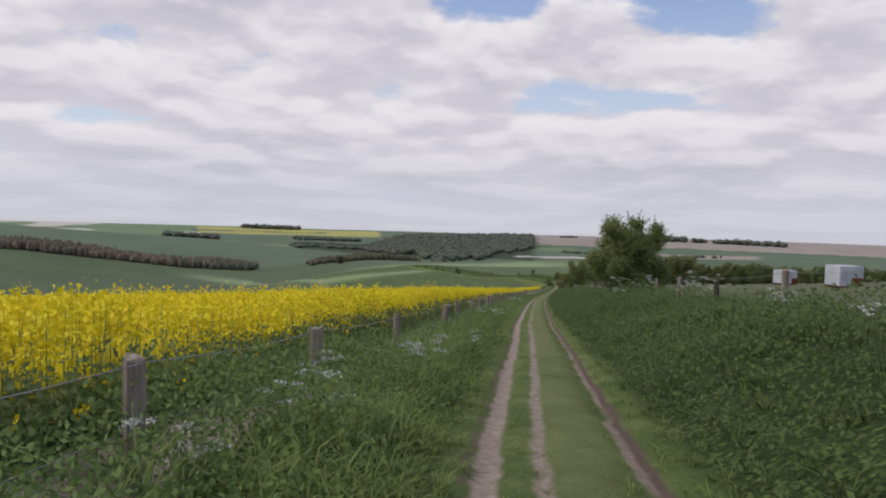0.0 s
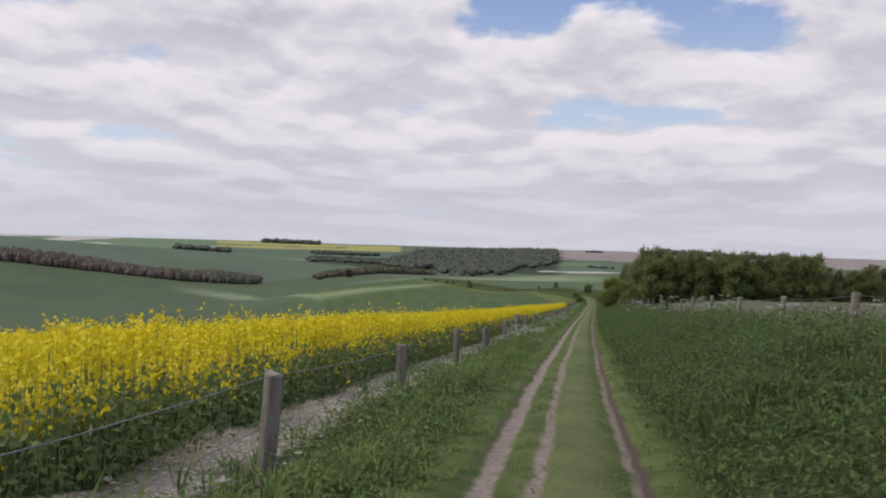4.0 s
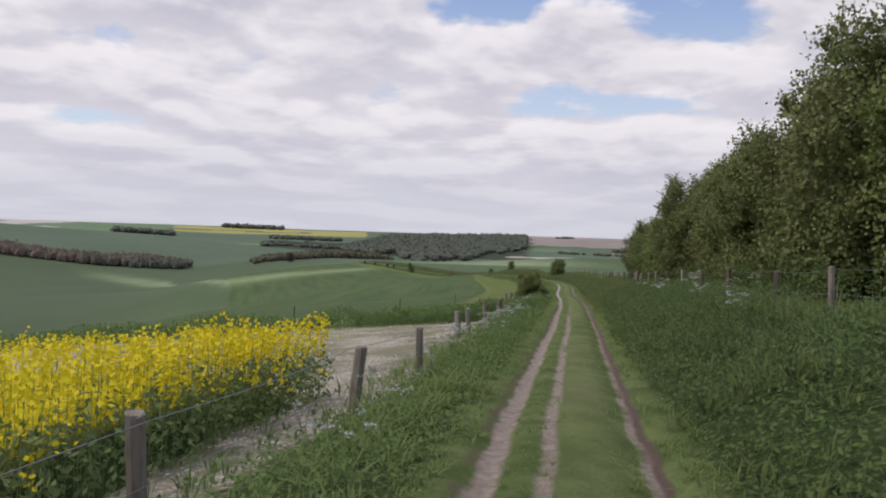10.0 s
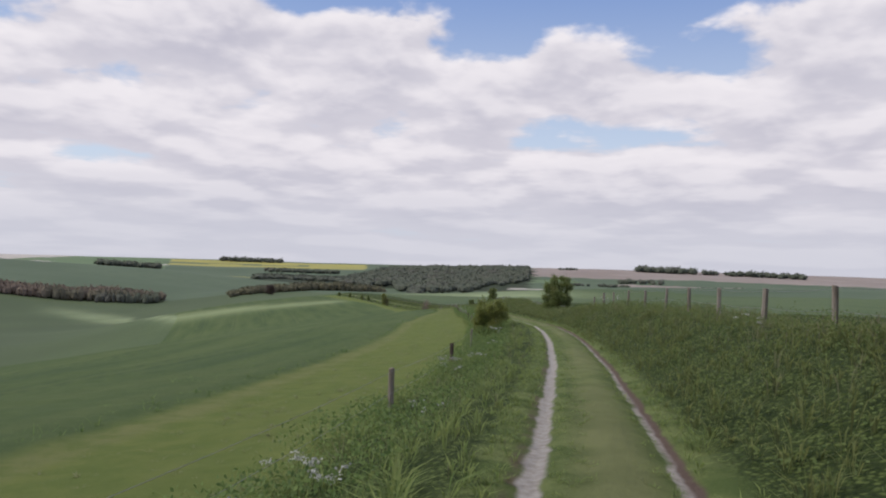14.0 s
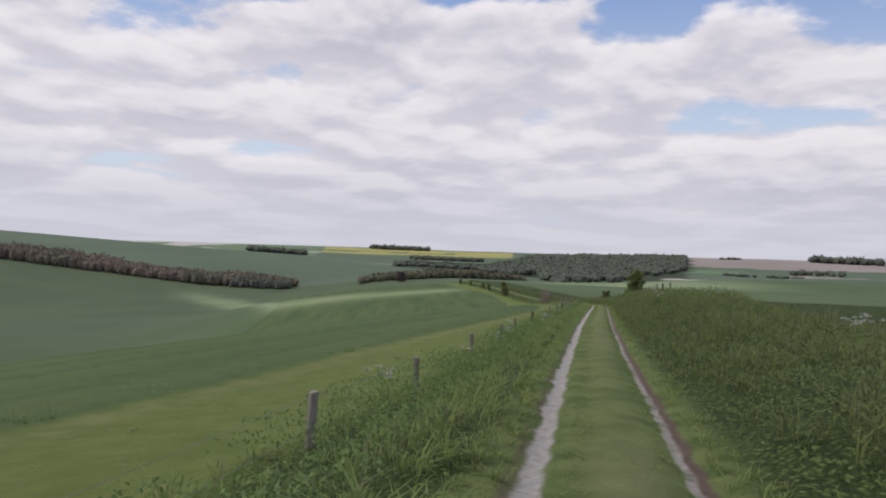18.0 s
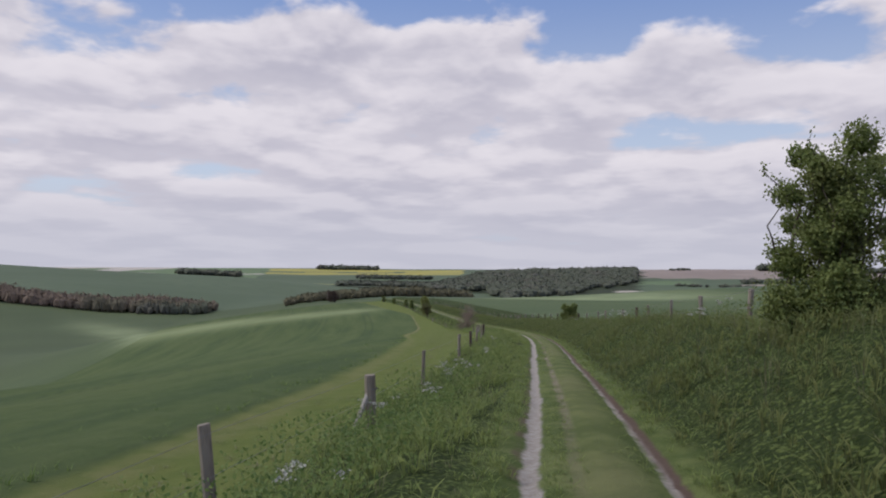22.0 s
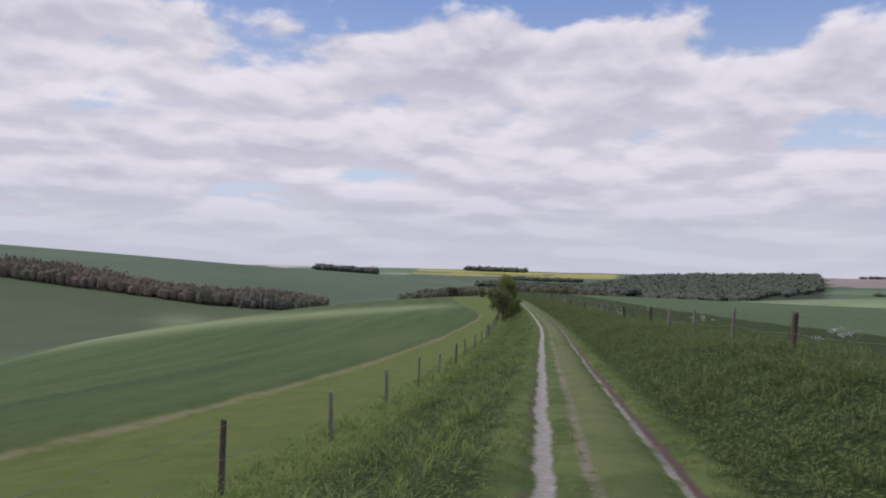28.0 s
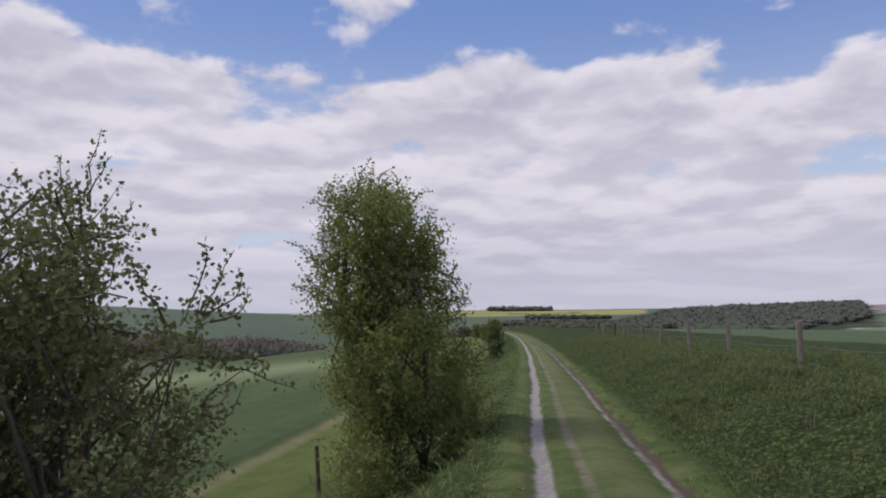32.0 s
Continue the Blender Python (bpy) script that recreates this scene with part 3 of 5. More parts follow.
def make_strip():
    us = np.array([-112, -106, -100, -94, -88, -82, -76, -70, -64, -58, -52, -46, -40, -36, -32, -28, -25, -22, -19.5, -17, -15, -13.5, -12.5, -11.5, -10.7, -10, -9.3, -8.6, -8, -7.2, -6.4, -5.6, -5, -4.5, -4.1, -3.7, -3.3, -2.9, -2.5, -2.1,
                   -1.8, -1.5, -1.3, -1.15, -1.04, -0.95, -0.87, -0.79, -0.7, -0.62, -0.54, -0.45, -0.36, -0.27, -0.15, 0, 0.15, 0.3, 0.42, 0.52, 0.60, 0.68, 0.76, 0.84,
                   0.92, 1.02, 1.15, 1.3, 1.5, 1.75, 2, 2.3, 2.7, 3.1, 3.5, 4, 4.6, 5.4, 6.4, 7.6, 9, 11, 13, 16, 20, 25])
    ys = np.concatenate([np.arange(-12, 620, 0.55), np.arange(620, 751, 2.0)])
    Y0, U = np.meshgrid(ys, us, indexing="ij")
    Y0, U = Y0.ravel(), U.ravel()
    soft = np.clip(2.2 - np.abs(U), 0, 1)
    Us = U + soft * rut_shift(Y0, 2.0)
    X, Y = from_road(Y0, Us)
    Z = ground_z(X, Y)
    for c, d, w in ((RUT_L, 0.075, 0.20), (RUT_R, 0.09, 0.19), (RUT_M, 0.03, 0.12)):
        Z -= d * np.exp(-((U - c) / w) ** 2)
    Z += 0.035 * np.exp(-((U - 0.1) / 0.3) ** 2)
    Z += tussocks(X, Y, Y0, U) + step(np.abs(U), 1.0, 1.8) * 0.04 * vnoise(X, Y, 0.6, 2)
    edge = crop_edge(Y0)
    soft_edge = 0.5 + 1.1 * step(Y0, 500, 460)
    crop = step(-U, edge - soft_edge, edge + soft_edge) * step(Y0, YARD_END + 2, YARD_END + 8)
    Z += 0.30 * crop + crop * 0.05 * vnoise(X, Y, 0.5, 4)
    Z -= 1.5 * (U == -112) + 1.0 * (U == 25)
    F = grid_faces(len(ys), len(us))[:, ::-1]
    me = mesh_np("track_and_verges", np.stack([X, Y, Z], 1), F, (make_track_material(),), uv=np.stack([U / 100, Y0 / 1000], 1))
    a = me.attributes.new("crop", "FLOAT", "POINT")
    a.data.foreach_set("value", crop.astype(np.float32))
    # the same painted sun patch for the strip
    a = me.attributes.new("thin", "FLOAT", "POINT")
    a.data.foreach_set("value", sunlit_band(Y0, -U).astype(np.float32))
    tagged(new("track", me), "grass farm track with pale chalk wheel ruts between rough verges", "track", kind="structure")


make_strip()

# ---- small builders ----
M_BARK = two_scale("grey_brown_bark", (0.10, 0.08, 0.06), (0.15, 0.13, 0.10), (0.06, 0.05, 0.04), 3.0, 22.0, bump_d=0.01)
M_DEADWOOD = two_scale("bare_grey_twigs", (0.255, 0.195, 0.1575), (0.33, 0.27, 0.225), (0.18, 0.135, 0.105), 2.0, 18.0, bump_d=0.01)
M_POST = two_scale("weathered_post_wood", (0.23, 0.19, 0.15), (0.32, 0.28, 0.235), (0.12, 0.09, 0.07), 2.0, 9.0, bump_d=0.01, stretch=(4.0, 4.0, 0.5))
M_POST_DARK = two_scale("dark_creosoted_wood", (0.09, 0.065, 0.05), (0.16, 0.12, 0.095), (0.05, 0.04, 0.03), 2.0, 9.0, bump_d=0.01, stretch=(4.0, 4.0, 0.5))
M_WIRE, _k, _b = material("galvanised_wire", 0.5, 0.5)
_b.inputs["Metallic"].default_value = 0.7
_k.link(_k.mix(_k.noise(position(_k), 6.0), (0.34, 0.34, 0.35), (0.22, 0.19, 0.17)), _b.inputs["Base Color"])
M_HAW = leaf_material("hawthorn_leaves", (0.128, 0.178, 0.042), (0.236, 0.282, 0.074), (0.196, 0.206, 0.060), 0.36, patch=0.9, upright=0.25)
M_HAW_LIGHT = leaf_material("young_hawthorn_leaves", (0.1547, 0.2012, 0.03542), (0.3094, 0.33, 0.07245), (0.2275, 0.2415, 0.05635), 0.4, patch=0.9, upright=0.25)
M_BEECH = leaf_material("plantation_leaves", (0.130, 0.168, 0.044), (0.232, 0.262, 0.076), (0.196, 0.188, 0.064), 0.36, patch=0.2, upright=0.25)
M_MAPLE = leaf_material("bronze_young_leaves", (0.1338, 0.1381, 0.0409), (0.2202, 0.2443, 0.07079), (0.1338, 0.1806, 0.04719), 0.28, patch=0.4, upright=0.25)
M_THORNLEAF = leaf_material("olive_thorn_leaves", (0.118, 0.140, 0.040), (0.214, 0.232, 0.070), (0.170, 0.150, 0.060), 0.3, patch=0.9, upright=0.2)
M_PINKBUSH = leaf_material("purple_brown_leaves", (0.1105, 0.0754, 0.065), (0.182, 0.13, 0.1105), (0.13, 0.1105, 0.0715), 0.2, patch=0.6)
M_BLADE = leaf_material("grass_blades", (0.1452, 0.22, 0.04923), (0.2797, 0.3391, 0.09114), (0.2175, 0.284, 0.08419), 0.5, 0.7, patch=0.25, upright=0.75)
M_BANKGRASS = leaf_material("bank_grass_blades", (0.086, 0.136, 0.030), (0.168, 0.212, 0.056), (0.132, 0.178, 0.052), 0.5, 0.7, patch=0.25, upright=0.75)
M_BANKLIGHT = leaf_material("light_bank_grass", (0.124, 0.168, 0.041), (0.234, 0.258, 0.076), (0.192, 0.216, 0.070), 0.5, 0.7, patch=0.25, upright=0.75)
M_BLADE_PALE = leaf_material("seeding_grass", (0.1524, 0.1778, 0.0671), (0.2344, 0.2318, 0.1084), (0.1875, 0.1833, 0.09284), 0.3, 0.7, patch=0.2, upright=0.75)
M_NETTLE = leaf_material("nettle_leaves", (0.09041, 0.1651, 0.03494), (0.2009, 0.2843, 0.06283), (0.1507, 0.2293, 0.05242), 0.42, 0.6, patch=0.5, upright=0.5)
M_BANKWEED = leaf_material("bank_nettle_leaves", (0.070, 0.126, 0.027), (0.150, 0.212, 0.048), (0.116, 0.172, 0.042), 0.42, 0.6, patch=0.5, upright=0.5)
M_BANKHERB = leaf_material("bank_herb_leaves", (0.100, 0.156, 0.036), (0.176, 0.230, 0.058), (0.152, 0.198, 0.055), 0.42, 0.65, patch=0.5, upright=0.6)
M_UMBEL = leaf_material("white_umbels", (0.44, 0.44, 0.384), (0.592, 0.584, 0.528), (0.48, 0.48, 0.4), 0.25, 0.8, dull=0.9)
M_RAPE_FLOWER = leaf_material("rape_flowers", (0.68, 0.54, 0.006), (0.86, 0.70, 0.018), (0.70, 0.60, 0.02), 0.3, 0.7, patch=0.4, upright=0.4, dull=1.0)
M_RAPE_LEAF = leaf_material("rape_leaves", (0.115, 0.170, 0.052), (0.215, 0.275, 0.085), (0.165, 0.220, 0.052), 0.25, 0.55, patch=0.8, upright=0.3)
# distant woods are paled, with distance haze mixed into their colour
M_FARWOOD = leaf_material("distant_woodland", (0.092, 0.108, 0.074), (0.122, 0.136, 0.092), (0.118, 0.112, 0.090), 0.1, 0.9, patch=0.01, upright=0.55)
M_OLIVE = leaf_material("olive_budding_wood", (0.098, 0.092, 0.050), (0.150, 0.140, 0.075), (0.082, 0.075, 0.048), 0.1, 0.9, patch=0.02, upright=0.4)
M_FARHEDGE = leaf_material("brown_budding_wood", (0.150, 0.114, 0.084), (0.195, 0.148, 0.108), (0.112, 0.114, 0.070), 0.1, 0.9, patch=0.012, upright=0.4)


def unit(v):
    return v / np.maximum(np.linalg.norm(v, axis=-1, keepdims=True), 1e-9)


def quads(points, length, width, rng, up=0.3, lean=None):
    """Loose leaves: one four-sided leaf at each point."""
    n = len(points)
    a = rng.normal(size=(n, 3))
    a[:, 2] += up
    if lean is not None:
        a += lean
    a = unit(a)
    b = unit(np.cross(a, rng.normal(size=(n, 3))))
    la = (np.broadcast_to(length, n) * rng.uniform(0.7, 1.25, n))[:, None]
    wb = (np.broadcast_to(width, n) * rng.uniform(0.7, 1.25, n))[:, None]
    v = np.stack([points, points + a * la * 0.5 + b * wb * 0.5, points + a * la, points + a * la * 0.5 - b * wb * 0.5], 1)
    return v.reshape(-1, 3), np.arange(4 * n).reshape(-1, 4)


def tube(path, radii, sides=6):
    """A tapered limb along a path, as quads."""
    path = np.asarray(path, float)
    t = unit(np.gradient(path, axis=0))
    ref = np.array([0.31, 0.95, 0.1])
    s = unit(np.cross(t, ref))
    q = np.cross(t, s)
    ang = np.linspace(0, 2 * np.pi, sides, endpoint=False)
    ring = s[:, None] * np.cos(ang)[None, :, None] + q[:, None] * np.sin(ang)[None, :, None]
    v = (path[:, None] + ring * np.asarray(radii, float)[:, None, None]).reshape(-1, 3)
    i, j = np.meshgrid(np.arange(len(path) - 1), np.arange(sides), indexing="ij")
    a = (i * sides + j).ravel()
    b = (i * sides + (j + 1) % sides).ravel()
    return v, np.stack([a, b, b + sides, a + sides], 1)


def joined(pieces):
    vs, fs, n = [], [], 0
    for v, f in pieces:
        vs.append(v)
        fs.append(np.asarray(f) + n)
        n += len(v)
    return np.concatenate(vs), np.concatenate(fs)


def child(name, me, parent, label=""):
    ob = new(name, me)
    ob.parent = parent
    if label:
        ob["label"] = label
    return ob


def limb(p0, p1, rng, bend=0.12, n=6):
    p0, p1 = np.asarray(p0, float), np.asarray(p1, float)
    t = np.linspace(0, 1, n)[:, None]
    d = np.linalg.norm(p1 - p0)
    return p0 + (p1 - p0) * t + np.sin(t * np.pi) * rng.normal(size=3) * d * bend + rng.normal(size=(n, 3)) * d * 0.02 * (t * (1 - t) * 4)


def blob(seed, cuts=2):
    rng = np.random.default_rng(seed)
    bm = bmesh.new()
    bmesh.ops.create_icosphere(bm, subdivisions=cuts, radius=1.0)
    v = np.array([w.co[:] for w in bm.verts])
    f = np.array([[w.index for w in t.verts] for t in bm.faces])
    bm.free()
    v *= (1 + 0.22 * vnoise(v[:, 0] * 2 + seed, v[:, 1] * 2 + v[:, 2] * 3, 0.7, seed) + rng.normal(size=len(v)) * 0.07)[:, None]
    return v, f


BLOBS = [blob(s) for s in range(5)]
FAR_BLOBS = [blob(s, 1) for s in range(10, 16)]


def make_tree(name, seed, height, width, leaves, leaf, mat, skirt=0.08, stems=3, lean=(0, 0), lumps=24, thin=0.0, shoots=14, taper=0.0, bark=None, flowers=0):
    """A broadleaf bush or tree: stems, limbs to its boughs, twigs with leaves along them, and long shoots."""
    rng = np.random.default_rng(seed)
    root = new(name)
    wood, lump = [], []
    axis = np.array([lean[0], lean[1], 0.0])
    for i in range(lumps):
        f = (i + 0.5) / lumps
        h = skirt + (1 - skirt) * (0.10 + 0.80 * f)
        r = width / 2 * math.sqrt(max(0.06, 1 - ((h - 0.42) / 0.66) ** 2)) * (1.12 - taper * h)
        a = i * 2.4 + rng.uniform(-0.6, 0.6)
        d = r * rng.uniform(0.35, 0.86 if h > 0.3 else 0.62)
        size = np.array([1.05, 1.05, 0.9]) * rng.uniform(0.13, 0.21) * min(width, height * 0.9) * (1.15 - 0.35 * f)
        lump.append((np.array([math.cos(a) * d, math.sin(a) * d, h * height]) + axis * h * height, size))
    for h in (0.28, 0.5, 0.68):
        h = skirt + (1 - skirt) * h
        lump.append((axis * h * height + np.array([0, 0, h * height]), np.array([0.30 * width, 0.30 * width, 0.17 * height]) * (1.1 - taper * h)))
    for i in range(stems):
        a = rng.uniform(0, 6.28)
        foot = np.array([math.cos(a) * 0.05 * width, math.sin(a) * 0.05 * width, -0.25])
        top = axis * 0.7 * height + np.array([rng.normal() * 0.09 * width, rng.normal() * 0.09 * width, 0.72 * height])
        r0 = 0.026 * height / max(1, stems) ** 0.5
        stem = limb(foot, top, rng, 0.06)
        wood.append(tube(stem, np.linspace(r0, r0 * 0.35, 6), 7))
        for c, s in lump:
            if c[2] > 0.3 * height and rng.random() < 0.6:
                at = min(4, max(1, int((c[2] / height - 0.15) * 6)))
                wood.append(tube(limb(stem[at], c, rng, 0.10), np.linspace(r0 * 0.36, r0 * 0.1, 6), 5))
    pts = []
    weight = np.array([np.prod(s) ** 0.7 for _, s in lump])
    weight /= weight.sum()
    per = 12
    for (c, s), wt in zip(lump, weight):
        n = max(6, int(leaves * wt / per))
        d = unit(rng.normal(size=(n, 3)) + np.array([0, 0, 0.15]))
        out = unit(c - axis * c[2] - np.array([0, 0, 0.4 * height])) if np.linalg.norm(c[:2]) > 0.05 else np.zeros(3)
        d = unit(d + 0.35 * out)
        p0 = c + rng.normal(size=(n, 3)) * s * 0.25
        p1 = c + d * s * (0.75 + 0.42 * rng.random((n, 1)) ** 1.5)
        p1 = p1 + np.array([0, 0, 0.12]) * s
        keep = p1[:, 2] > skirt * height * rng.uniform(0.2, 1.3, n)
        if thin > 0:
            hole = vnoise(p1[:, 0] * 2.0 + p1[:, 2], p1[:, 1] * 2.0 - p1[:, 2] * 0.7, 0.5, seed + 5)
            keep &= hole > -1 + 1.5 * thin
        p0, p1 = p0[keep], p1[keep]
        t = rng.uniform(0.15, 1.02, (len(p0), per, 1)) ** 0.75
        pts.append((p0[:, None] + (p1 - p0)[:, None] * t + rng.normal(size=(len(p0), per, 3)) * leaf * 0.75).reshape(-1, 3))
        for q0, q1 in list(zip(p0, p1))[::9]:
            wood.append(tube(limb(q0, q1, rng, 0.08, 3), (0.008, 0.005, 0.002), 3))
    # shoots that stand out of the outline, twisted and leafy
    for i in range(shoots):
        c, s = lump[rng.integers(lumps // 3, lumps)]
        d = unit(rng.normal(size=3) * 0.8 + np.array([0, 0, 0.9]))
        reach = rng.uniform(0.16, 0.34) * min(1.6, 0.5 + height / 5)
        p0 = c + d * s * 0.7
        path = limb(p0, p0 + d * (0.3 * s.mean() + reach), rng, 0.16, 6)
        wood.append(tube(path, np.linspace(0.009, 0.003, 6) * max(1.0, height / 4), 4))
        m = max(8, int(reach / leaf * 5))
        t = rng.uniform(0, 4.999, m)
        k = t.astype(int)
        on = path[k] + (path[k + 1] - path[k]) * (t - k)[:, None]
        pts.append(on + rng.normal(size=(m, 3)) * leaf * 0.6)
    pts = np.concatenate(pts)
    child("trunk", mesh_np("trunk", *joined(wood), (bark or M_BARK,)), root)
    # broad shaded leaves fill the heart of each bough
    deep_leaf = leaf * (2.4 if thin < 0.2 else 1.6)
    deep = np.concatenate([c + unit(rng.normal(size=(m, 3))) * rng.random((m, 1)) ** 0.4 * s * 0.62 for (c, s), m in zip(lump, (weight * leaves * 0.10 * (1 - thin)).astype(int) + 1)])
    deep = deep[deep[:, 2] > skirt * height * 0.8]
    v, f = joined([quads(pts, leaf * 1.1, leaf * 0.8, rng, 0.15), quads(deep, deep_leaf, deep_leaf * 0.8, rng, 0.1)])
    crown = child("crown", mesh_np("crown", v, f, (mat,), smooth=False), root)
    if flowers:
        c = pts[rng.integers(0, len(pts), flowers)]
        c = np.repeat(c, 5, 0) + rng.normal(size=(flowers * 5, 3)) * 0.03
        child("blossom", mesh_np("blossom", *quads(c, 0.028, 0.028, rng), (M_UMBEL,), smooth=False), crown, "small white may blossom")
    return root


def make_bare_tree(name, seed, height, spread, twigs, leaves=0, thick=1.0, low=7):
    """A dead or barely leafing thorn: forking grey boughs and twigs."""
    rng = np.random.default_rng(seed)
    root = new(name)
    wood, tips = [], []

    def grow(p, d, length, r, depth):
        q = p + d * length
        path = limb(p, q, rng, 0.10, 4)
        wood.append(tube(path, np.linspace(r, r * 0.6, 4), 5 if depth < 3 else 3))
        if depth >= twigs:
            tips.append(q)
            return
        for _ in range(3 if rng.random() < 0.55 else 2):
            nd = unit(d + rng.normal(size=3) * 0.52 * spread + np.array([0, 0, 0.10]))
            grow(path[rng.integers(2, 4)], nd, length * rng.uniform(0.62, 0.86), r * 0.6, depth + 1)

    for i in range(4):
        grow(np.array([rng.normal() * 0.2, rng.normal() * 0.2, -0.25]), unit(np.array([rng.normal() * 0.3, rng.normal() * 0.3, 1.0])), height * 0.26, height * 0.017 * thick, 0)
    for i in range(low):
        grow(np.array([rng.normal() * 0.3, rng.normal() * 0.3, -0.1]), unit(np.array([rng.normal(), rng.normal(), 0.55])), height * 0.16, height * 0.009, 2)
    child("trunk", mesh_np("trunk", *joined(wood), (M_DEADWOOD,)), root)
    if leaves:
        tips = np.array(tips)
        pick = tips[rng.integers(0, len(tips), leaves)] + rng.normal(size=(leaves, 3)) * 0.12
        child("crown", mesh_np("crown", *quads(pick, 0.07, 0.045, rng), (M_PINKBUSH,), smooth=False), root)
    return root


def plant_at(ob, y0, u, turn=0.0, sink=0.0, scale=1.0):
    x, y = from_road(y0, u)
    z = float(ground_z(x, y)) - sink
    ob.matrix_basis = pose(float(x), float(y), z, 0, 0, turn) @ Matrix.Scale(scale, 4)
    return ob


# ---- fences ----


def post_mesh(seed, h, r, mat, square=False):
    rng = np.random.default_rng(seed)
    bm = bmesh.new()
    bmesh.ops.create_cone(bm, cap_ends=True, segments=4 if square else 8, radius1=r * 1.05, radius2=r * 0.96, depth=h)
    for v in bm.verts:
        v.co.z += h / 2
        v.co.x += rng.normal() * r * 0.07
        v.co.y += rng.normal() * r * 0.07
        if v.co.z > h * 0.5:
            v.co.z += rng.normal() * r * 0.18
    top = [e for e in bm.edges if all(v.co.z > h * 0.5 for v in e.verts)]
    bmesh.ops.bevel(bm, geom=top, offset=r * 0.18, segments=1, affect="EDGES")
    me = bpy.data.meshes.new("post")
    bm.to_mesh(me)
    bm.free()
    me.materials.append(mat)
    return me


POSTS = [post_mesh(i, 1.65, r, m) for i, (r, m) in enumerate(((0.065, M_POST), (0.07, M_POST), (0.058, M_POST), (0.075, M_POST_DARK)))]
STOUT_POSTS = [post_mesh(20 + i, 1.65, r, m) for i, (r, m) in enumerate(((0.085, M_POST), (0.095, M_POST), (0.075, M_POST), (0.09, M_POST)))]
THIN_POSTS = [post_mesh(10 + i, 1.6, r, m) for i, (r, m) in enumerate(((0.045, M_POST), (0.05, M_POST), (0.042, M_POST_DARK)))]


def make_fence(name, label, places, meshes, tall, wires, seed, group):
    """A run of posts with wires stapled to them. places: northing and side of each post."""
    rng = np.random.default_rng(seed)
    root = new(name)
    tagged(root, label, "fence", group)
    first = None
    heads = []
    for y0, u in places:
        x, y = from_road(y0, u)
        z = float(ground_z(x, y))
        if first is None:
            first = Vector((float(x), float(y), z))
            root.location = first
        h = (tall(y0) if callable(tall) else tall) + rng.normal() * 0.04
        me = meshes[rng.integers(len(meshes))]
        ob = child("post", me, root)
        lx, ly = rng.normal() * 2.2, rng.normal() * 2.2
        top = z + h
        full = max(v.co.z for v in me.vertices)
        ob.matrix_basis = pose(float(x) - first.x, float(y) - first.y, top - full - first.z, lx, ly, rng.uniform(0, 360))
        heads.append((float(x), float(y), top))
    for drop, r in wires:
        path = []
        for a, b in zip(heads[:-1], heads[1:]):
            for t in np.linspace(0, 1, 5)[:-1]:
                p = np.array(a) * (1 - t) + np.array(b) * t
                p[2] -= drop + 0.05 * math.sin(t * math.pi)
                path.append(p)
        path.append(np.array(heads[-1]) - np.array((0, 0, drop)))
        path = np.array(path) - np.array(first) + np.array((0.05, 0, 0))
        child("wire", mesh_np("wire", *tube(path, np.full(len(path), r), 4), (M_WIRE,)), root)
    return root


def posts(anchors, gap, side, seed):
    """Places of posts along the track: the anchors, and evenly spaced ones where they stand wider apart than gap."""
    rng = np.random.default_rng(seed)
    out = []
    for a, b in zip(anchors[:-1], anchors[1:]):
        n = max(1, int((b - a) / gap + 0.4))
        out += list(np.linspace(a, b, n, endpoint=False))
    out.append(anchors[-1])
    return [(y, float(side(y) if callable(side) else side) + rng.normal() * 0.04) for y in out]


RAPE_FENCE = (-4.0, 0.2, 4.7, 8.7, 13.1, 24.1, 28.4, 33.4, 38.0, 41.8, 45.7, 50.1, 54.6, 60.0, 64.7, 69.7, 74.8, 113.4, 117.5, 122.0, 126.8, 130.6, 135.3, 140.0, 147.6, 157.8, 163.8, 168.8, 173.8, 179.7, 184.4, 189.1, 194.4, 197.0, 202.1, 207.9)
MARGIN_FENCE = (207.9, 215.9, 222.7, 229.3, 236.3, 240.5, 244.0, 281.5, 300.8, 306.6, 315.8, 321.9, 336.0, 340.6, 350.3, 363.8, 372.6, 380.2, 388.8, 401.1, 410.2, 415.8, 422.1, 427.5, 433.8, 443.0, 470.0)
FAR_FENCE = (490.7, 512.1, 517.1, 522.5, 531.8, 536.7, 542.0, 548.0, 555.0, 560.1, 579.3, 584.8, 596.0, 690.0)
BANK_FENCE = (5.0, 23.0, 49.1, 52.8, 56.8, 123.4, 138.9, 142.5, 176.1, 188.3, 192.1, 196.3, 200.3, 204.6, 208.6, 212.5, 216.2)
WOOD_FENCE = (224.2, 227.8, 237.1, 241.0, 282.7, 289.5)
FIELD_FENCE = (356.0, 361.0, 378.6, 383.0, 386.9, 391.2, 415.8, 420.5, 424.8, 432.2, 436.0, 442.3, 494.6, 560.5, 569.4, 580.4, 586.5, 592.4, 603.7, 624.6, 645.0)
TRACKSIDE = "fences along the track"
make_fence("field_fence", "weathered round posts with two wires along the rape field", posts(RAPE_FENCE, 4.7, fence_left, 1), STOUT_POSTS, 1.04, ((0.06, 0.0045), (0.52, 0.004)), 1, TRACKSIDE)
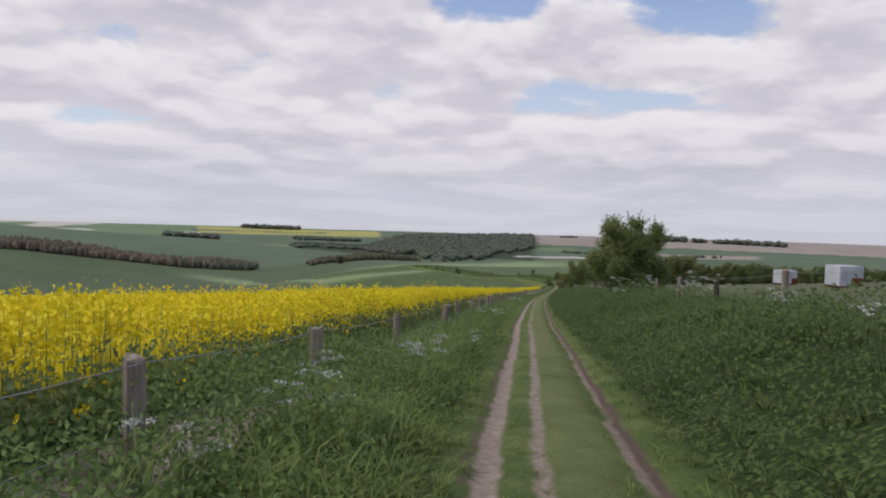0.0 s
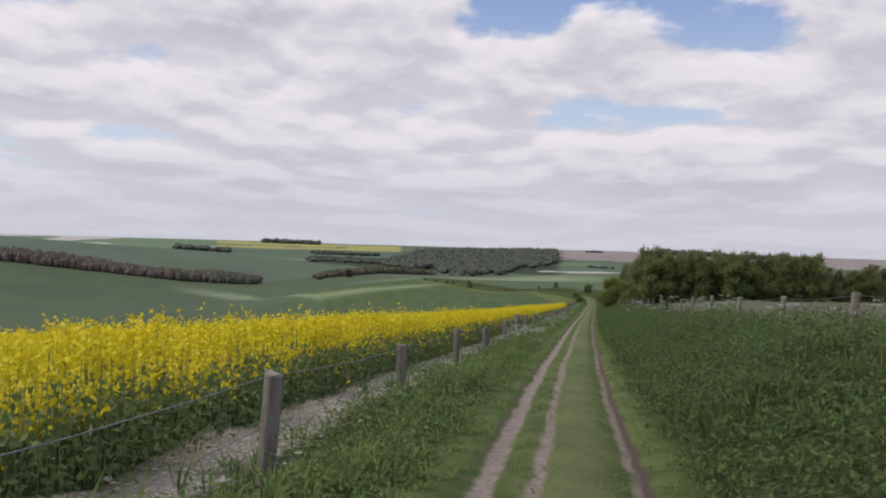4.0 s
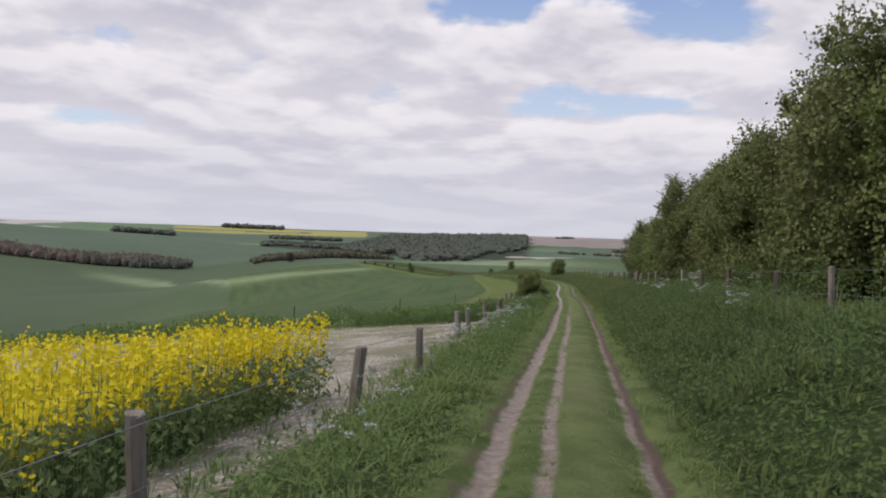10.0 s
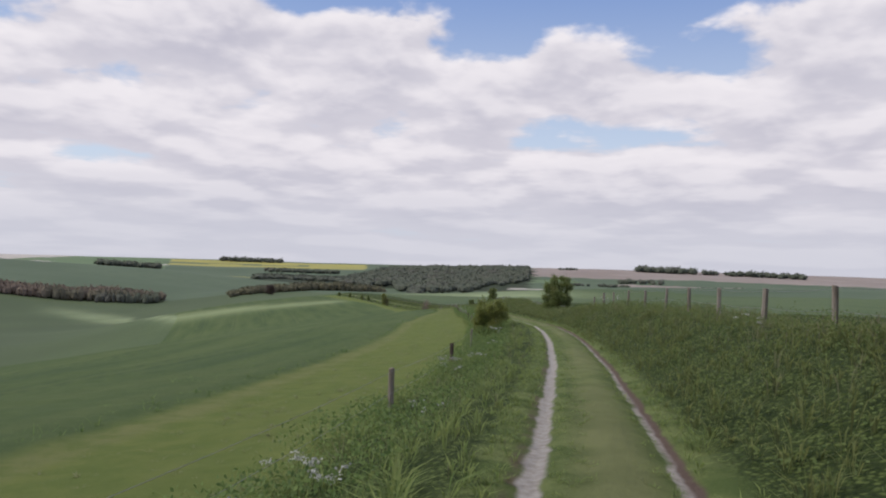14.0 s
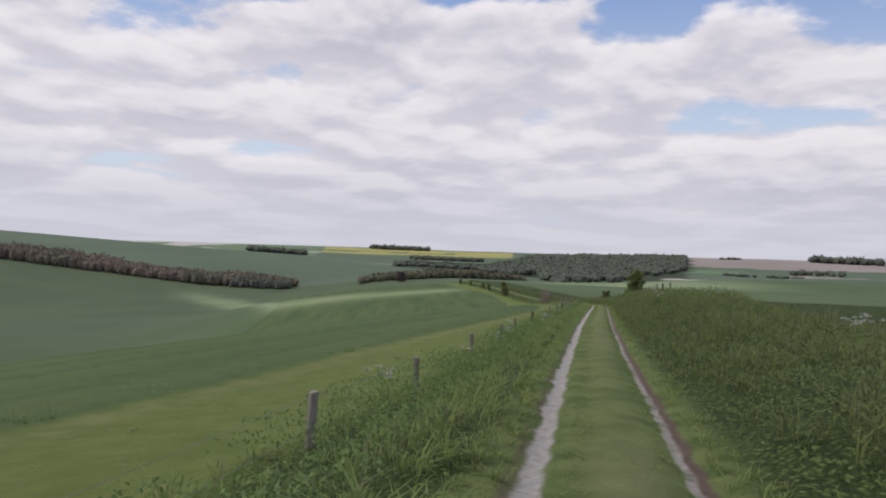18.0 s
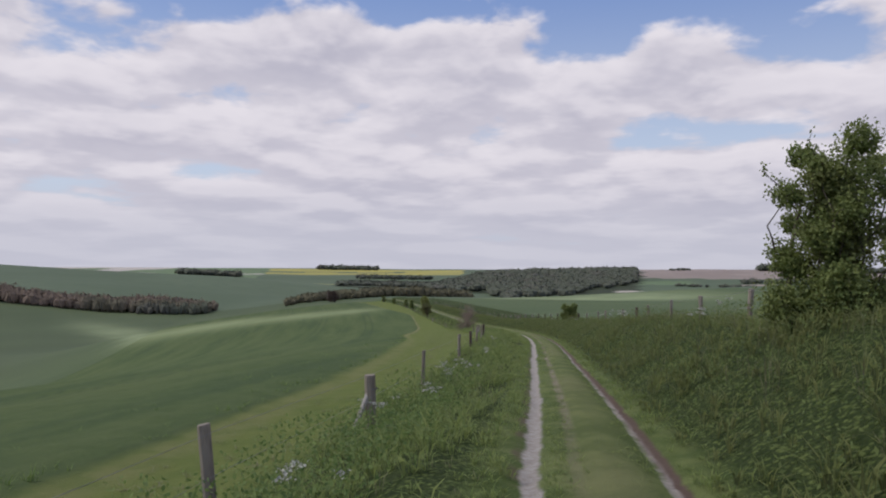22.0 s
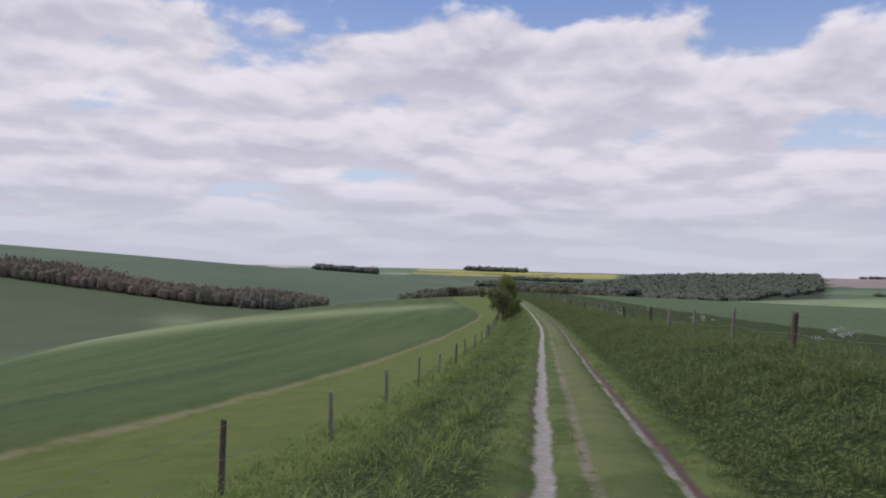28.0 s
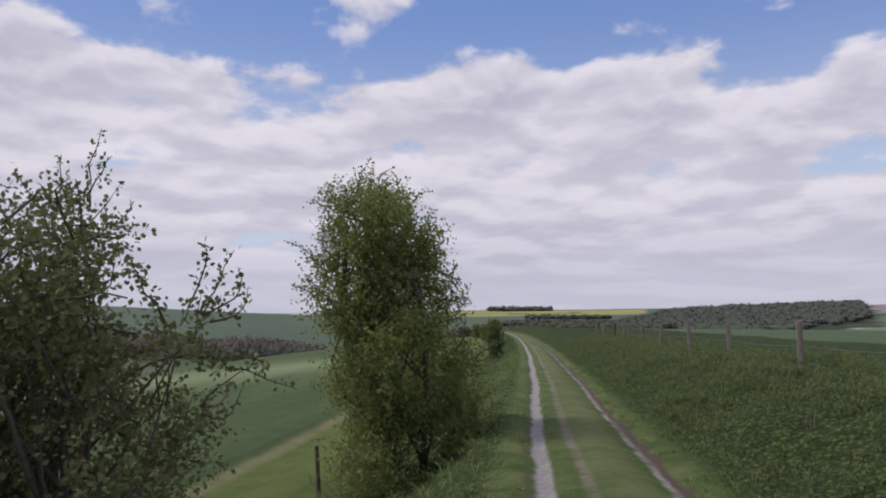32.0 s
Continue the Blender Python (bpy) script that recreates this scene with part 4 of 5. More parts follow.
make_fence("field_fence", "grey posts with slack wires along the grass margin", posts(MARGIN_FENCE, 8.6, fence_left, 2), POSTS, lambda y: float(np.interp(y, (230, 300, 345, 370, 415, 440), (1.05, 0.95, 1.0, 1.22, 1.18, 1.05))), ((0.06, 0.003), (0.5, 0.003)), 2, TRACKSIDE)
make_fence("field_fence", "thin leaning dark stakes with slack wires along the grass margin", posts(FAR_FENCE, 5.2, fence_left, 3), THIN_POSTS, 0.98, ((0.06, 0.003), (0.5, 0.003)), 3, TRACKSIDE)
make_fence("field_fence", "grey posts with wires on the bank beside the plantation", posts(BANK_FENCE, 4.2, 4.7, 4), POSTS, 1.18, ((0.06, 0.004), (0.5, 0.004)), 4, TRACKSIDE)
make_fence("field_fence", "grey posts with wires past the stile beside the plantation", posts(WOOD_FENCE, 4.2, 4.7, 7), POSTS, 1.18, ((0.06, 0.004), (0.5, 0.004)), 7, TRACKSIDE)
make_fence("field_fence", "grey posts with wires on the grassy bank", posts(FIELD_FENCE, 5.0, 4.7, 5), POSTS, 1.12, ((0.06, 0.004), (0.5, 0.004)), 5, TRACKSIDE)
make_fence("field_fence", "dark stakes of a short fence across the field's corner", [(218.6 - 0.28 * i, -3.9 - 3.6 * i) for i in range(5)], THIN_POSTS, 1.1, ((0.06, 0.005),), 6, TRACKSIDE)

# ---- bushes and trees beside the track ----
HAW = "hawthorns beside the track"


def haw(label, y0, u, **kw):
    sink = kw.pop("sink", 0.0)
    t = make_tree("hawthorn", **kw)
    tagged(t, label, "bush", HAW)
    return plant_at(t, y0, u, 0, sink)


haw("leafy green hawthorn in flower on the grassy bank", 30.5, 4.1, seed=11, height=3.95, width=3.5, leaves=52000, leaf=0.060, mat=M_HAW, shoots=30, thin=0.14, skirt=0.12, flowers=260)
haw("compact round hawthorn bush on the grassy bank", 63.5, 4.0, sink=0.3, seed=12, height=3.6, width=2.9, leaves=52000, leaf=0.045, mat=M_HAW, thin=0.05)
haw("dense spreading hawthorn overhanging the bank", 150.0, 3.3, sink=0.35, seed=13, height=4.1, width=4.2, leaves=80000, leaf=0.052, mat=M_HAW_LIGHT, skirt=0.10, lumps=34, stems=5)
haw("small spreading hawthorn bush growing through the fence", 219.4, -2.6, seed=14, height=2.2, width=2.5, leaves=36000, leaf=0.048, mat=M_HAW, skirt=0.0, shoots=26, thin=0.08, taper=0.2, flowers=120)
haw("rounded light green hawthorn bush in flower", 279.8, -3.1, seed=15, height=2.5, width=2.5, leaves=42000, leaf=0.046, mat=M_HAW_LIGHT, skirt=0.0, thin=0.06, shoots=24, flowers=200)
haw("tall rounded hawthorn with a ragged top", 305.5, 4.55, sink=0.3, seed=16, height=4.1, width=3.1, leaves=52000, leaf=0.048, mat=M_HAW, skirt=0.0, thin=0.06, shoots=30, taper=0.22)
haw("leaning hawthorn tree on the bank", 394.0, 4.15, sink=0.4, seed=17, height=4.0, width=2.2, leaves=42000, leaf=0.052, mat=M_HAW, skirt=0.0, lean=(0.04, 0), shoots=22, thin=0.1)
haw("round dense hawthorn bush on the bank", 449.0, 4.0, seed=18, height=2.0, width=1.85, leaves=30000, leaf=0.058, mat=M_HAW, skirt=0.0)
haw("tall windswept hawthorn with a thin twisted top", 601.8, -2.85, sink=0.5, seed=20, height=6.5, width=4.5, leaves=70000, leaf=0.058, mat=M_HAW_LIGHT, skirt=0.0, lean=(-0.17, 0), shoots=70, thin=0.36, taper=0.62, lumps=36)
haw("narrow upright hawthorn further along the track", 650.0, -3.2, seed=21, height=3.6, width=1.8, leaves=16000, leaf=0.075, mat=M_HAW, skirt=0.0, taper=0.3)
for i, (y0, u, h) in enumerate(((668.0, -3.4, 3.2), (700.0, -4.5, 3.0), (728.0, -5.5, 3.0))):
    haw("small far hawthorn at the turn of the track", y0, u, seed=30 + i, height=h, width=h * 0.7, leaves=3500, leaf=0.12, mat=M_HAW, skirt=0.0, shoots=6)
haw("bushy open hawthorn with twisted leafy boughs beside the chalk rut", 592.4, -4.2, sink=0.3, seed=19, height=4.4, width=3.0, leaves=44000, leaf=0.042, mat=M_THORNLEAF, skirt=0.30, thin=0.46, shoots=110, lumps=26, stems=5)
bare = make_bare_tree("bare_thorn", 44, 2.7, 0.42, 5, 0, 0.45, 0)
plant_at(tagged(bare, "dead leafless thorn twigs beside a hawthorn bush", "bush", HAW), 64.5, 2.6, 40)
bare = make_bare_tree("bare_thorn", 41, 4.9, 0.62, 7, 500)
plant_at(tagged(bare, "half-dead thorn bush of tangled grey-brown twigs", "bush", HAW), 498.0, -3.65)
bare = make_bare_tree("bare_thorn", 42, 3.5, 0.8, 7, 700)
plant_at(tagged(bare, "half-dead thorn bush of tangled grey-brown twigs", "bush", HAW), 499.6, -3.25, 70)
bare = make_bare_tree("bare_thorn", 43, 1.9, 1.4, 6, 60)
plant_at(tagged(bare, "low tangle of dead grey thorn branches in the grass", "bush", HAW), 497.4, -4.5, 20)


def make_plantation():
    kinds = []
    for i, (h, w, m) in enumerate(((8.0, 6.4, M_BEECH), (7.6, 6.0, M_BEECH), (8.4, 6.2, M_MAPLE), (7.0, 5.8, M_HAW))):
        t = make_tree("plantation_tree", 50 + i, h, w, 30000, 0.118, m, skirt=0.02, stems=2, lumps=40, shoots=90, taper=0.30)
        tagged(t, "dense leafy young plantation tree behind the bank fence", "tree", "trees of the plantation")
        kinds.append(t)
    rng = np.random.default_rng(7)
    spots = []
    for y0 in np.arange(197.0, 256.0, 3.5):
        for u in np.arange(9.6 if y0 < 224 else 8.5, 22.0, 4.0):
            spots.append((y0 + rng.normal() * 0.6, u + rng.normal() * 0.6 + (0 if y0 > 206 else 1.5)))
    for y0 in (199.0, 204.5, 246.0, 251.0):
        for u in np.arange(24.0, 41.0, 4.6):
            spots.append((y0 + rng.normal() * 0.8, u + rng.normal() * 0.8))
    for u in np.arange(43.0, 175.0, 3.7):
        spots.append((200.0 + rng.normal() * 1.4 + 0.12 * u, u))
    used = set()
    for y0, u in spots:
        i = int(rng.choice(4, p=(0.42, 0.32, 0.06, 0.20)))
        s = rng.uniform(0.90, 1.08) * (float(np.interp(y0, (204, 216, 254), (1.24, 1.05, 0.70))) if u < 43 else 1.0)
        x, y = from_road(y0, u)
        m = pose(float(x), float(y), float(ground_z(x, y)) - 0.1, 0, 0, rng.uniform(0, 360)) @ Matrix.Scale(s, 4)
        if i not in used:
            used.add(i)
            kinds[i].matrix_basis = m
        else:
            c = copy_thing(kinds[i], m)
            c.matrix_basis = m
    for i in range(4):
        if i not in used:
            plant_at(kinds[i], 230.0 + i, 25.0)


make_plantation()

# ---- distant woods ----


def make_wood(name, label, spots, mat, seed, category="trees", sprays=16):
    """A far wood: many rough crowns, too far off to be counted."""
    rng = np.random.default_rng(seed)
    out = []
    for x, y, r, h in spots:
        v, f = FAR_BLOBS[rng.integers(6)]
        a = rng.uniform(0, 6.28)
        c, s = math.cos(a), math.sin(a)
        q = v @ np.array([[c, s, 0], [-s, c, 0], [0, 0, 1]]) * np.array([r, r, h * 0.55])
        mid = np.array([x, y, float(ground_z(x, y)) + h * 0.46])
        out.append((q[f] * 0.86 + mid).reshape(-1, 3))
        # loose sprays break the outline of every crown
        m = sprays
        d = unit(rng.normal(size=(m, 3)) + np.array([0, 0, 0.35]))
        p = mid + d * np.array([r, r, h * 0.58]) * rng.uniform(0.75, 1.12, (m, 1))
        a, b = unit(rng.normal(size=(m, 3))), unit(rng.normal(size=(m, 3)))
        size = 0.30 * r * rng.uniform(0.6, 1.4, (m, 1))
        out.append(np.stack([p - a * size, p + b * size, p + a * size], 1).reshape(-1, 3))
    v = np.concatenate(out)
    ob = new(name, mesh_np(name, v, np.arange(len(v)).reshape(-1, 3), (mat,), smooth=False))
    return tagged(ob, label, category, kind="stuff")


def polar(az, d):
    return 60 + math.sin(radians(az)) * d, 150 + math.cos(radians(az)) * d


def make_far_woods():
    rng = np.random.default_rng(17)
    belt = []
    for i in range(3000):
        t = rng.random()
        s = 0.6 + 0.4 * min(1.0, t * 9)
        x = 12 - 900 * t + rng.normal() * 4
        s *= 0.95 + 0.30 * float(vnoise(x, 0.0, 45.0, 4))
        belt.append((x, 1128 + 60 * t + rng.uniform(0, 60) * s, rng.uniform(3.0, 6.0), rng.uniform(11, 18) * s))
    make_wood("wood_belt", "long belt of bare brown and green trees across the far slope", belt, M_FARHEDGE, 3)
    firs = [(rng.uniform(-50, 14), 1118 + rng.uniform(0, 26), rng.uniform(2.2, 4.0), rng.uniform(7, 13)) for _ in range(90)]
    make_wood("wood_belt", "dark green trees at the end of the brown belt", firs, M_FARWOOD, 6)
    small = []
    for _ in range(560):
        t = rng.random()
        s = (0.75 + 0.25 * min(1.0, t * 5)) * (1 + 0.25 * float(vnoise(200 * t, 3.0, 22.0, 5)))
        small.append((96 + 215 * t + rng.normal() * 3, 1085 + 230 * t + rng.uniform(0, 40), rng.uniform(2.6, 5.2), rng.uniform(7, 12.5) * s))
    make_wood("wood_belt", "row of olive and brown trees below the wooded hill", small, M_OLIVE, 4)
    hill = []
    for _ in range(4200):
        az = 22.3 - 20.0 * rng.random() ** 1.1
        near = 1760 + 260 * float(vnoise(az, 0.0, 1.7, 9)) + 160 * float(vnoise(az, 4.0, 0.5, 10)) + 500 * float(step(az, 19.0, 22.5)) + 120 * float(step(az, 10.0, 3.0))
        d = near + max(120.0, 3250 - 1000 * float(step(az, 12.5, 7.5)) - near) * rng.random() ** 0.85
        x, y = polar(az, d)
        hill.append((x, y, rng.uniform(7, 15), rng.uniform(11, 20) * (0.55 + 0.45 * float(step(az, 5.0, 15.0))) * (1 + 0.2 * float(vnoise(az, 1.0, 1.1, 3)))))
    for _ in range(160):
        az = rng.uniform(22.5, 39.0)
        d = 2100 + 160 * float(vnoise(az, 2.0, 3.0, 4)) + rng.normal() * 8
        if vnoise(az, 5.0, 1.6, 6) > 0.0:
            x, y = polar(az, d)
            hill.append((x, y, rng.uniform(4, 7), rng.uniform(5, 9)))
    make_wood("hill_wood", "dark broadleaved wood covering the far hill", hill, M_FARWOOD, 5, sprays=8)
    for a0, a1, d0, n, h in ((-1.0, 3.3, 4350, 60, 26), (30.2, 34.4, 3300, 60, 26), (34.9, 41.5, 3300, 60, 22), (-8.2, -4.2, 1800, 60, 13), (29.0, 33.0, 2350, 24, 13), (24.5, 26.0, 3300, 20, 10), (2.5, 8.0, 2700, 60, 14)):
        sp = []
        for _ in range(n):
            x, y = polar(rng.uniform(a0, a1), d0 + rng.uniform(-50, 50))
            sp.append((x, y, h * rng.uniform(0.5, 0.8), h * rng.uniform(0.8, 1.1)))
        make_wood("distant_copse", "dark copse on the skyline of the downs", sp, M_FARWOOD, int(d0))


make_far_woods()
copper = make_tree("tree", 77, 12.0, 11.0, 5000, 0.55, M_PINKBUSH, skirt=0.05, shoots=6)
tagged(copper, "dark red copper-leaved tree at the foot of the valley", "tree")
copper.location = (138.0, 1092.0, float(ground_z(138.0, 1092.0)) - 0.3)

# ---- grass, weeds and flowers of the verges ----


def lush(y0):
    """How tall the growth stands along the way."""
    return np.interp(y0, (0, 460, 500, 575, 640), (1.0, 1.0, 0.8, 0.62, 0.55))


def blades(n, ylo, yhi, sampler, hlo, hhi, width, seed, lean=0.35, per=9, spread=0.06):
    """Tufts of bent blades that fan outwards; sampler gives each tuft's side of the track."""
    rng = np.random.default_rng(seed)
    m = n // per
    y0 = rng.uniform(ylo, yhi, m)
    u = sampler(rng, m, y0)
    x, y = from_road(y0, u)
    clump = 0.5 + 0.5 * vnoise(x, y, 1.3, seed) + 0.25 * vnoise(x, y, 0.4, seed + 1)
    keep = rng.random(m) < np.clip(0.35 + clump, 0.1, 1)
    x, y, clump, y0, u = x[keep], y[keep], clump[keep], y0[keep], u[keep]
    m = len(x)
    tall = lush(y0) * rng.uniform(hlo, hhi, m) * (0.55 + 0.75 * np.clip(clump, 0, 1.2)) * np.clip((np.abs(u) - 0.95) / np.where(u > 0, 0.55, 0.8), 0.3 if hhi > 0.2 else 1.0, 1.0)
    b = np.repeat(np.stack([x, y, ground_z(x, y) + tussocks(x, y, y0, u) - 0.03], 1), per, 0)
    n = m * per
    a = rng.uniform(0, 2 * np.pi, n)
    d = np.stack([np.cos(a), np.sin(a), np.zeros(n)], 1)
    s = np.stack([-np.sin(a), np.cos(a), np.zeros(n)], 1)
    b = b + d * (spread * rng.random(n))[:, None]
    h = np.repeat(tall, per) * rng.uniform(0.6, 1.1, n)
    le = (rng.uniform(0.3, 1.9, n) * lean * h)[:, None]
    w = (width * rng.uniform(0.7, 1.4, n))[:, None]
    up = np.array([0, 0, 1.0])
    mid = b + up * (h * 0.62)[:, None] + d * le * 0.30
    t = b + up * (h * (1 - 0.25 * rng.random(n)))[:, None] + d * le
    v = np.stack([b, mid + s * w, t, mid - s * w], 1).reshape(-1, 3)
    return v, np.arange(4 * n).reshape(-1, 4)


def stuff(name, label, category, v, f, mat):
    return tagged(new(name, mesh_np(name, v, f, (mat,), smooth=False)), label, category, kind="stuff")


def between(a, b):
    return lambda rng, n, y0: rng.uniform(a, b, n) + rut_shift(y0, 2.0)


def left_verge(rng, n, y0):
    inner = np.where(y0 < RAPE_END, -0.25, 0.5)
    return fence_left(y0) - inner + rng.random(n) ** 0.8 * (np.abs(fence_left(y0)) + inner - 1.08)


stuff("verge_grass", "tall rough grass along the fence beside the track", "grass", *joined([
    blades(220000, -3, 640, left_verge, 0.18, 0.46, 0.009, 1, 0.8),
    blades(14000, -3, 20, left_verge, 0.45, 0.85, 0.008, 13, 0.6),
    blades(30000, 330, 640, left_verge, 0.3, 0.55, 0.008, 9, 0.7)]), M_BLADE)
stuff("verge_grass", "tall rough grass over the bank beside the track", "grass", *joined([
    blades(120000, -3, 200, lambda r, n, y: 1.15 + 5.4 * r.random(n) ** 0.9, 0.24, 0.56, 0.011, 2, 0.8)]), M_BANKGRASS)
stuff("verge_grass", "light green tussocky grass over the later bank", "grass", *joined([
    blades(250000, 195, 640, lambda r, n, y: 1.15 + 5.4 * r.random(n) ** 0.9, 0.22, 0.56, 0.009, 12, 0.55)]), M_BANKLIGHT)
stuff("seeding_grass", "pale seeding grass heads on the bank", "grass", *joined([
    blades(22000, 200, 640, lambda r, n, y: 2.0 + 5.2 * r.random(n), 0.42, 0.75, 0.006, 3, 0.3, 5),
    blades(8000, 220, 640, left_verge, 0.35, 0.65, 0.005, 4, 0.3, 5),
    blades(6000, -3, 200, lambda r, n, y: 3.4 + 2.6 * r.random(n), 0.5, 0.85, 0.006, 5, 0.3, 5)]), M_BLADE_PALE)
stuff("track_grass", "short trodden grass between the wheel ruts", "grass", *joined([
    blades(170000, -3, 620, between(-0.58, 0.60), 0.03, 0.085, 0.0045, 6, 0.9),
    blades(60000, -3, 620, between(0.86, 1.35), 0.05, 0.18, 0.006, 7, 0.9),
    blades(60000, -3, 620, between(-1.35, -0.90), 0.05, 0.18, 0.006, 8, 0.9)]), M_BLADE)
stuff("margin_grass", "short yellow-green grass of the field margin", "grass", *joined([
    blades(90000, 214, 640, lambda r, n, y: fence_left(y) - 0.3 - 5.8 * r.random(n) ** 1.3, 0.05, 0.11, 0.007, 10, 1.3)]), M_BLADE_PALE)
stuff("cereal_edge", "green young cereal plants at the edge of the crop", "crop", *joined([
    blades(60000, 214, 640, lambda r, n, y: -crop_edge(y) - 0.1 - 4.0 * r.random(n) ** 1.2, 0.28, 0.42, 0.010, 11, 0.4)]), M_NETTLE)


def leafy(n, ylo, yhi, sampler, hi, leaf, seed, patchy=0.0):
    """Leaves of nettles, hogweed and cow parsley in drifts."""
    rng = np.random.default_rng(seed)
    per = 7
    m = n // per
    y0 = rng.uniform(ylo, yhi, m)
    u = sampler(rng, m, y0)
    x, y = from_road(y0, u)
    drift = 0.5 + 0.5 * vnoise(x, y, 2.2, seed) + 0.2 * vnoise(x, y, 0.7, seed + 2)
    keep = drift > patchy
    x, y, drift, y0, u = x[keep], y[keep], drift[keep], y0[keep], u[keep]
    z = ground_z(x, y) + tussocks(x, y, y0, u)
    top = lush(y0) * hi * (0.28 + 0.90 * np.clip(drift, 0, 1)) * np.clip((np.abs(u) - 0.95) / np.where(u > 0, 0.6, 0.9), 0.25, 1.0)
    p = np.repeat(np.stack([x, y, z], 1), per, 0)
    p[:, :2] += rng.normal(size=(len(p), 2)) * 0.11
    p[:, 2] += np.repeat(top, per) * rng.random(len(p)) ** 0.6
    return quads(p, leaf, leaf * 0.55, rng, 0.25)


stuff("nettle_bank", "dense nettles and cow parsley leaves on the bank", "weeds", *joined([
    leafy(190000, -3, 200, lambda r, n, y: 1.25 + 3.8 * r.random(n), 0.74, 0.066, 20, 0.12),
    leafy(20000, 195, 210, lambda r, n, y: 1.5 + 4.0 * r.random(n), 0.65, 0.060, 21, 0.2)]), M_BANKWEED)
stuff("nettle_bank", "light green nettles and hogweed among the bank's grass", "weeds", *joined([
    leafy(230000, 205, 640, lambda r, n, y: 1.35 + 4.4 * r.random(n), 0.60, 0.055, 35, 0.1)]), M_BANKHERB)
stuff("nettle_verge", "nettles and cow parsley leaves along the fence", "weeds", *joined([
    leafy(16000, -3, 20, lambda r, n, y: fence_left(y) - 0.2 + 1.9 * r.random(n), 0.80, 0.060, 34, 0.1),
    leafy(100000, -3, 235, lambda r, n, y: -2.75 + 1.5 * r.random(n), 0.52, 0.060, 22, 0.15),
    leafy(84000, 225, 400, lambda r, n, y: fence_left(y) - 0.45 + 2.3 * r.random(n), 0.74, 0.064, 23, 0.22),
    leafy(22000, 395, 640, lambda r, n, y: fence_left(y) - 0.3 + 2.2 * r.random(n), 0.42, 0.06, 33, 0.45)]), M_NETTLE)
stuff("strip_weeds", "weeds and coarse grass on the stony strip beside the rape", "weeds", *joined([
    leafy(26000, -3, 190, lambda r, n, y: fence_left(y) - 1.4 * r.random(n), 0.36, 0.06, 26, 0.82),
    leafy(9000, -3, 12, lambda r, n, y: -2.6 - 1.6 * r.random(n), 0.65, 0.075, 27),
    blades(9000, -3, 190, lambda r, n, y: fence_left(y) - 0.1 - 0.5 * r.random(n), 0.15, 0.45, 0.009, 28, 0.6)]), M_NETTLE)
# leaves added to stand in for the shade under the plantation's crowns
stuff("undergrowth", "leafy fill added for the dark under the plantation's edge", "weeds", *joined([
    leafy(60000, 196, 256, lambda r, n, y: 6.8 + 7.0 * r.random(n), 1.5, 0.10, 29)]), M_BANKWEED)
stuff("weed_strip", "dark green strip of nettles beyond the stony yard", "weeds", *joined([
    leafy(34000, YARD_END + 0.5, YARD_END + 3.6, lambda r, n, y: -3.6 - 60 * r.random(n) ** 1.4, 0.95, 0.13, 24),
    leafy(70000, 206, 221, lambda r, n, y: -1.7 - 8.0 * r.random(n) ** 1.3, 0.62, 0.070, 25)]), M_NETTLE)


def umbels(spots, seed):
    """Cow parsley: thin stalks and flat white heads."""
    rng = np.random.default_rng(seed)
    heads, stalks = [], []
    for y0, u, h in spots:
        x, y = from_road(y0, u)
        b = np.array([float(x), float(y), float(ground_z(x, y) + tussocks(x, y, y0, u))])
        for _ in range(rng.integers(4, 8)):
            t = b + np.array([rng.normal() * 0.14, rng.normal() * 0.14, h * rng.uniform(0.75, 1.05)])
            stalks.append(tube(np.stack([b, (b + t) / 2 + rng.normal(size=3) * 0.02, t]), (0.005, 0.004, 0.003), 3))
            m = rng.integers(14, 24)
            c = t + np.stack([rng.normal(size=m) * 0.038, rng.normal(size=m) * 0.038, rng.normal(size=m) * 0.009], 1)
            heads.append(c)
    return quads(np.concatenate(heads), 0.029, 0.029, rng, 0.2), joined(stalks)


def make_umbels():
    rng = np.random.default_rng(31)
    spots = []
    for lo, hi, n in ((4, 9, 6), (9, 16, 4), (24, 30, 6), (52, 58, 8), (96, 104, 16), (106, 128, 18), (128, 190, 12), (190, 214, 40), (214, 245, 46), (245, 420, 50), (364, 374, 14)):
        for _ in range(n):
            y0 = rng.uniform(lo, hi)
            spots.append((y0, float(fence_left(y0)) + rng.uniform(0.15, 1.5), rng.uniform(0.4, 0.75)))
    for _ in range(120):
        y0 = rng.uniform(0, 200)
        spots.append((y0, rng.uniform(2.6, 6.0), rng.uniform(0.7, 1.05)))
    for _ in range(40):
        y0 = rng.uniform(200, 560)
        spots.append((y0, rng.uniform(2.6, 5.5), rng.uniform(0.6, 0.9)))
    (hv, hf), (sv, sf) = umbels(spots, 32)
    root = new("cow_parsley")
    tagged(root, "white-flowered cow parsley scattered along the verges", "flowers", kind="stuff")
    tagged(child("flower_heads", mesh_np("flower_heads", hv, hf, (M_UMBEL,), smooth=False), root), "white flower heads", kind="stuff")
    tagged(child("stalks", mesh_np("stalks", sv, sf, (M_NETTLE,)), root), "thin green stalks", kind="stuff")


make_umbels()

# ---- the rape field in flower ----
RAPE_W0, RAPE_W1 = 4.15, 64.0


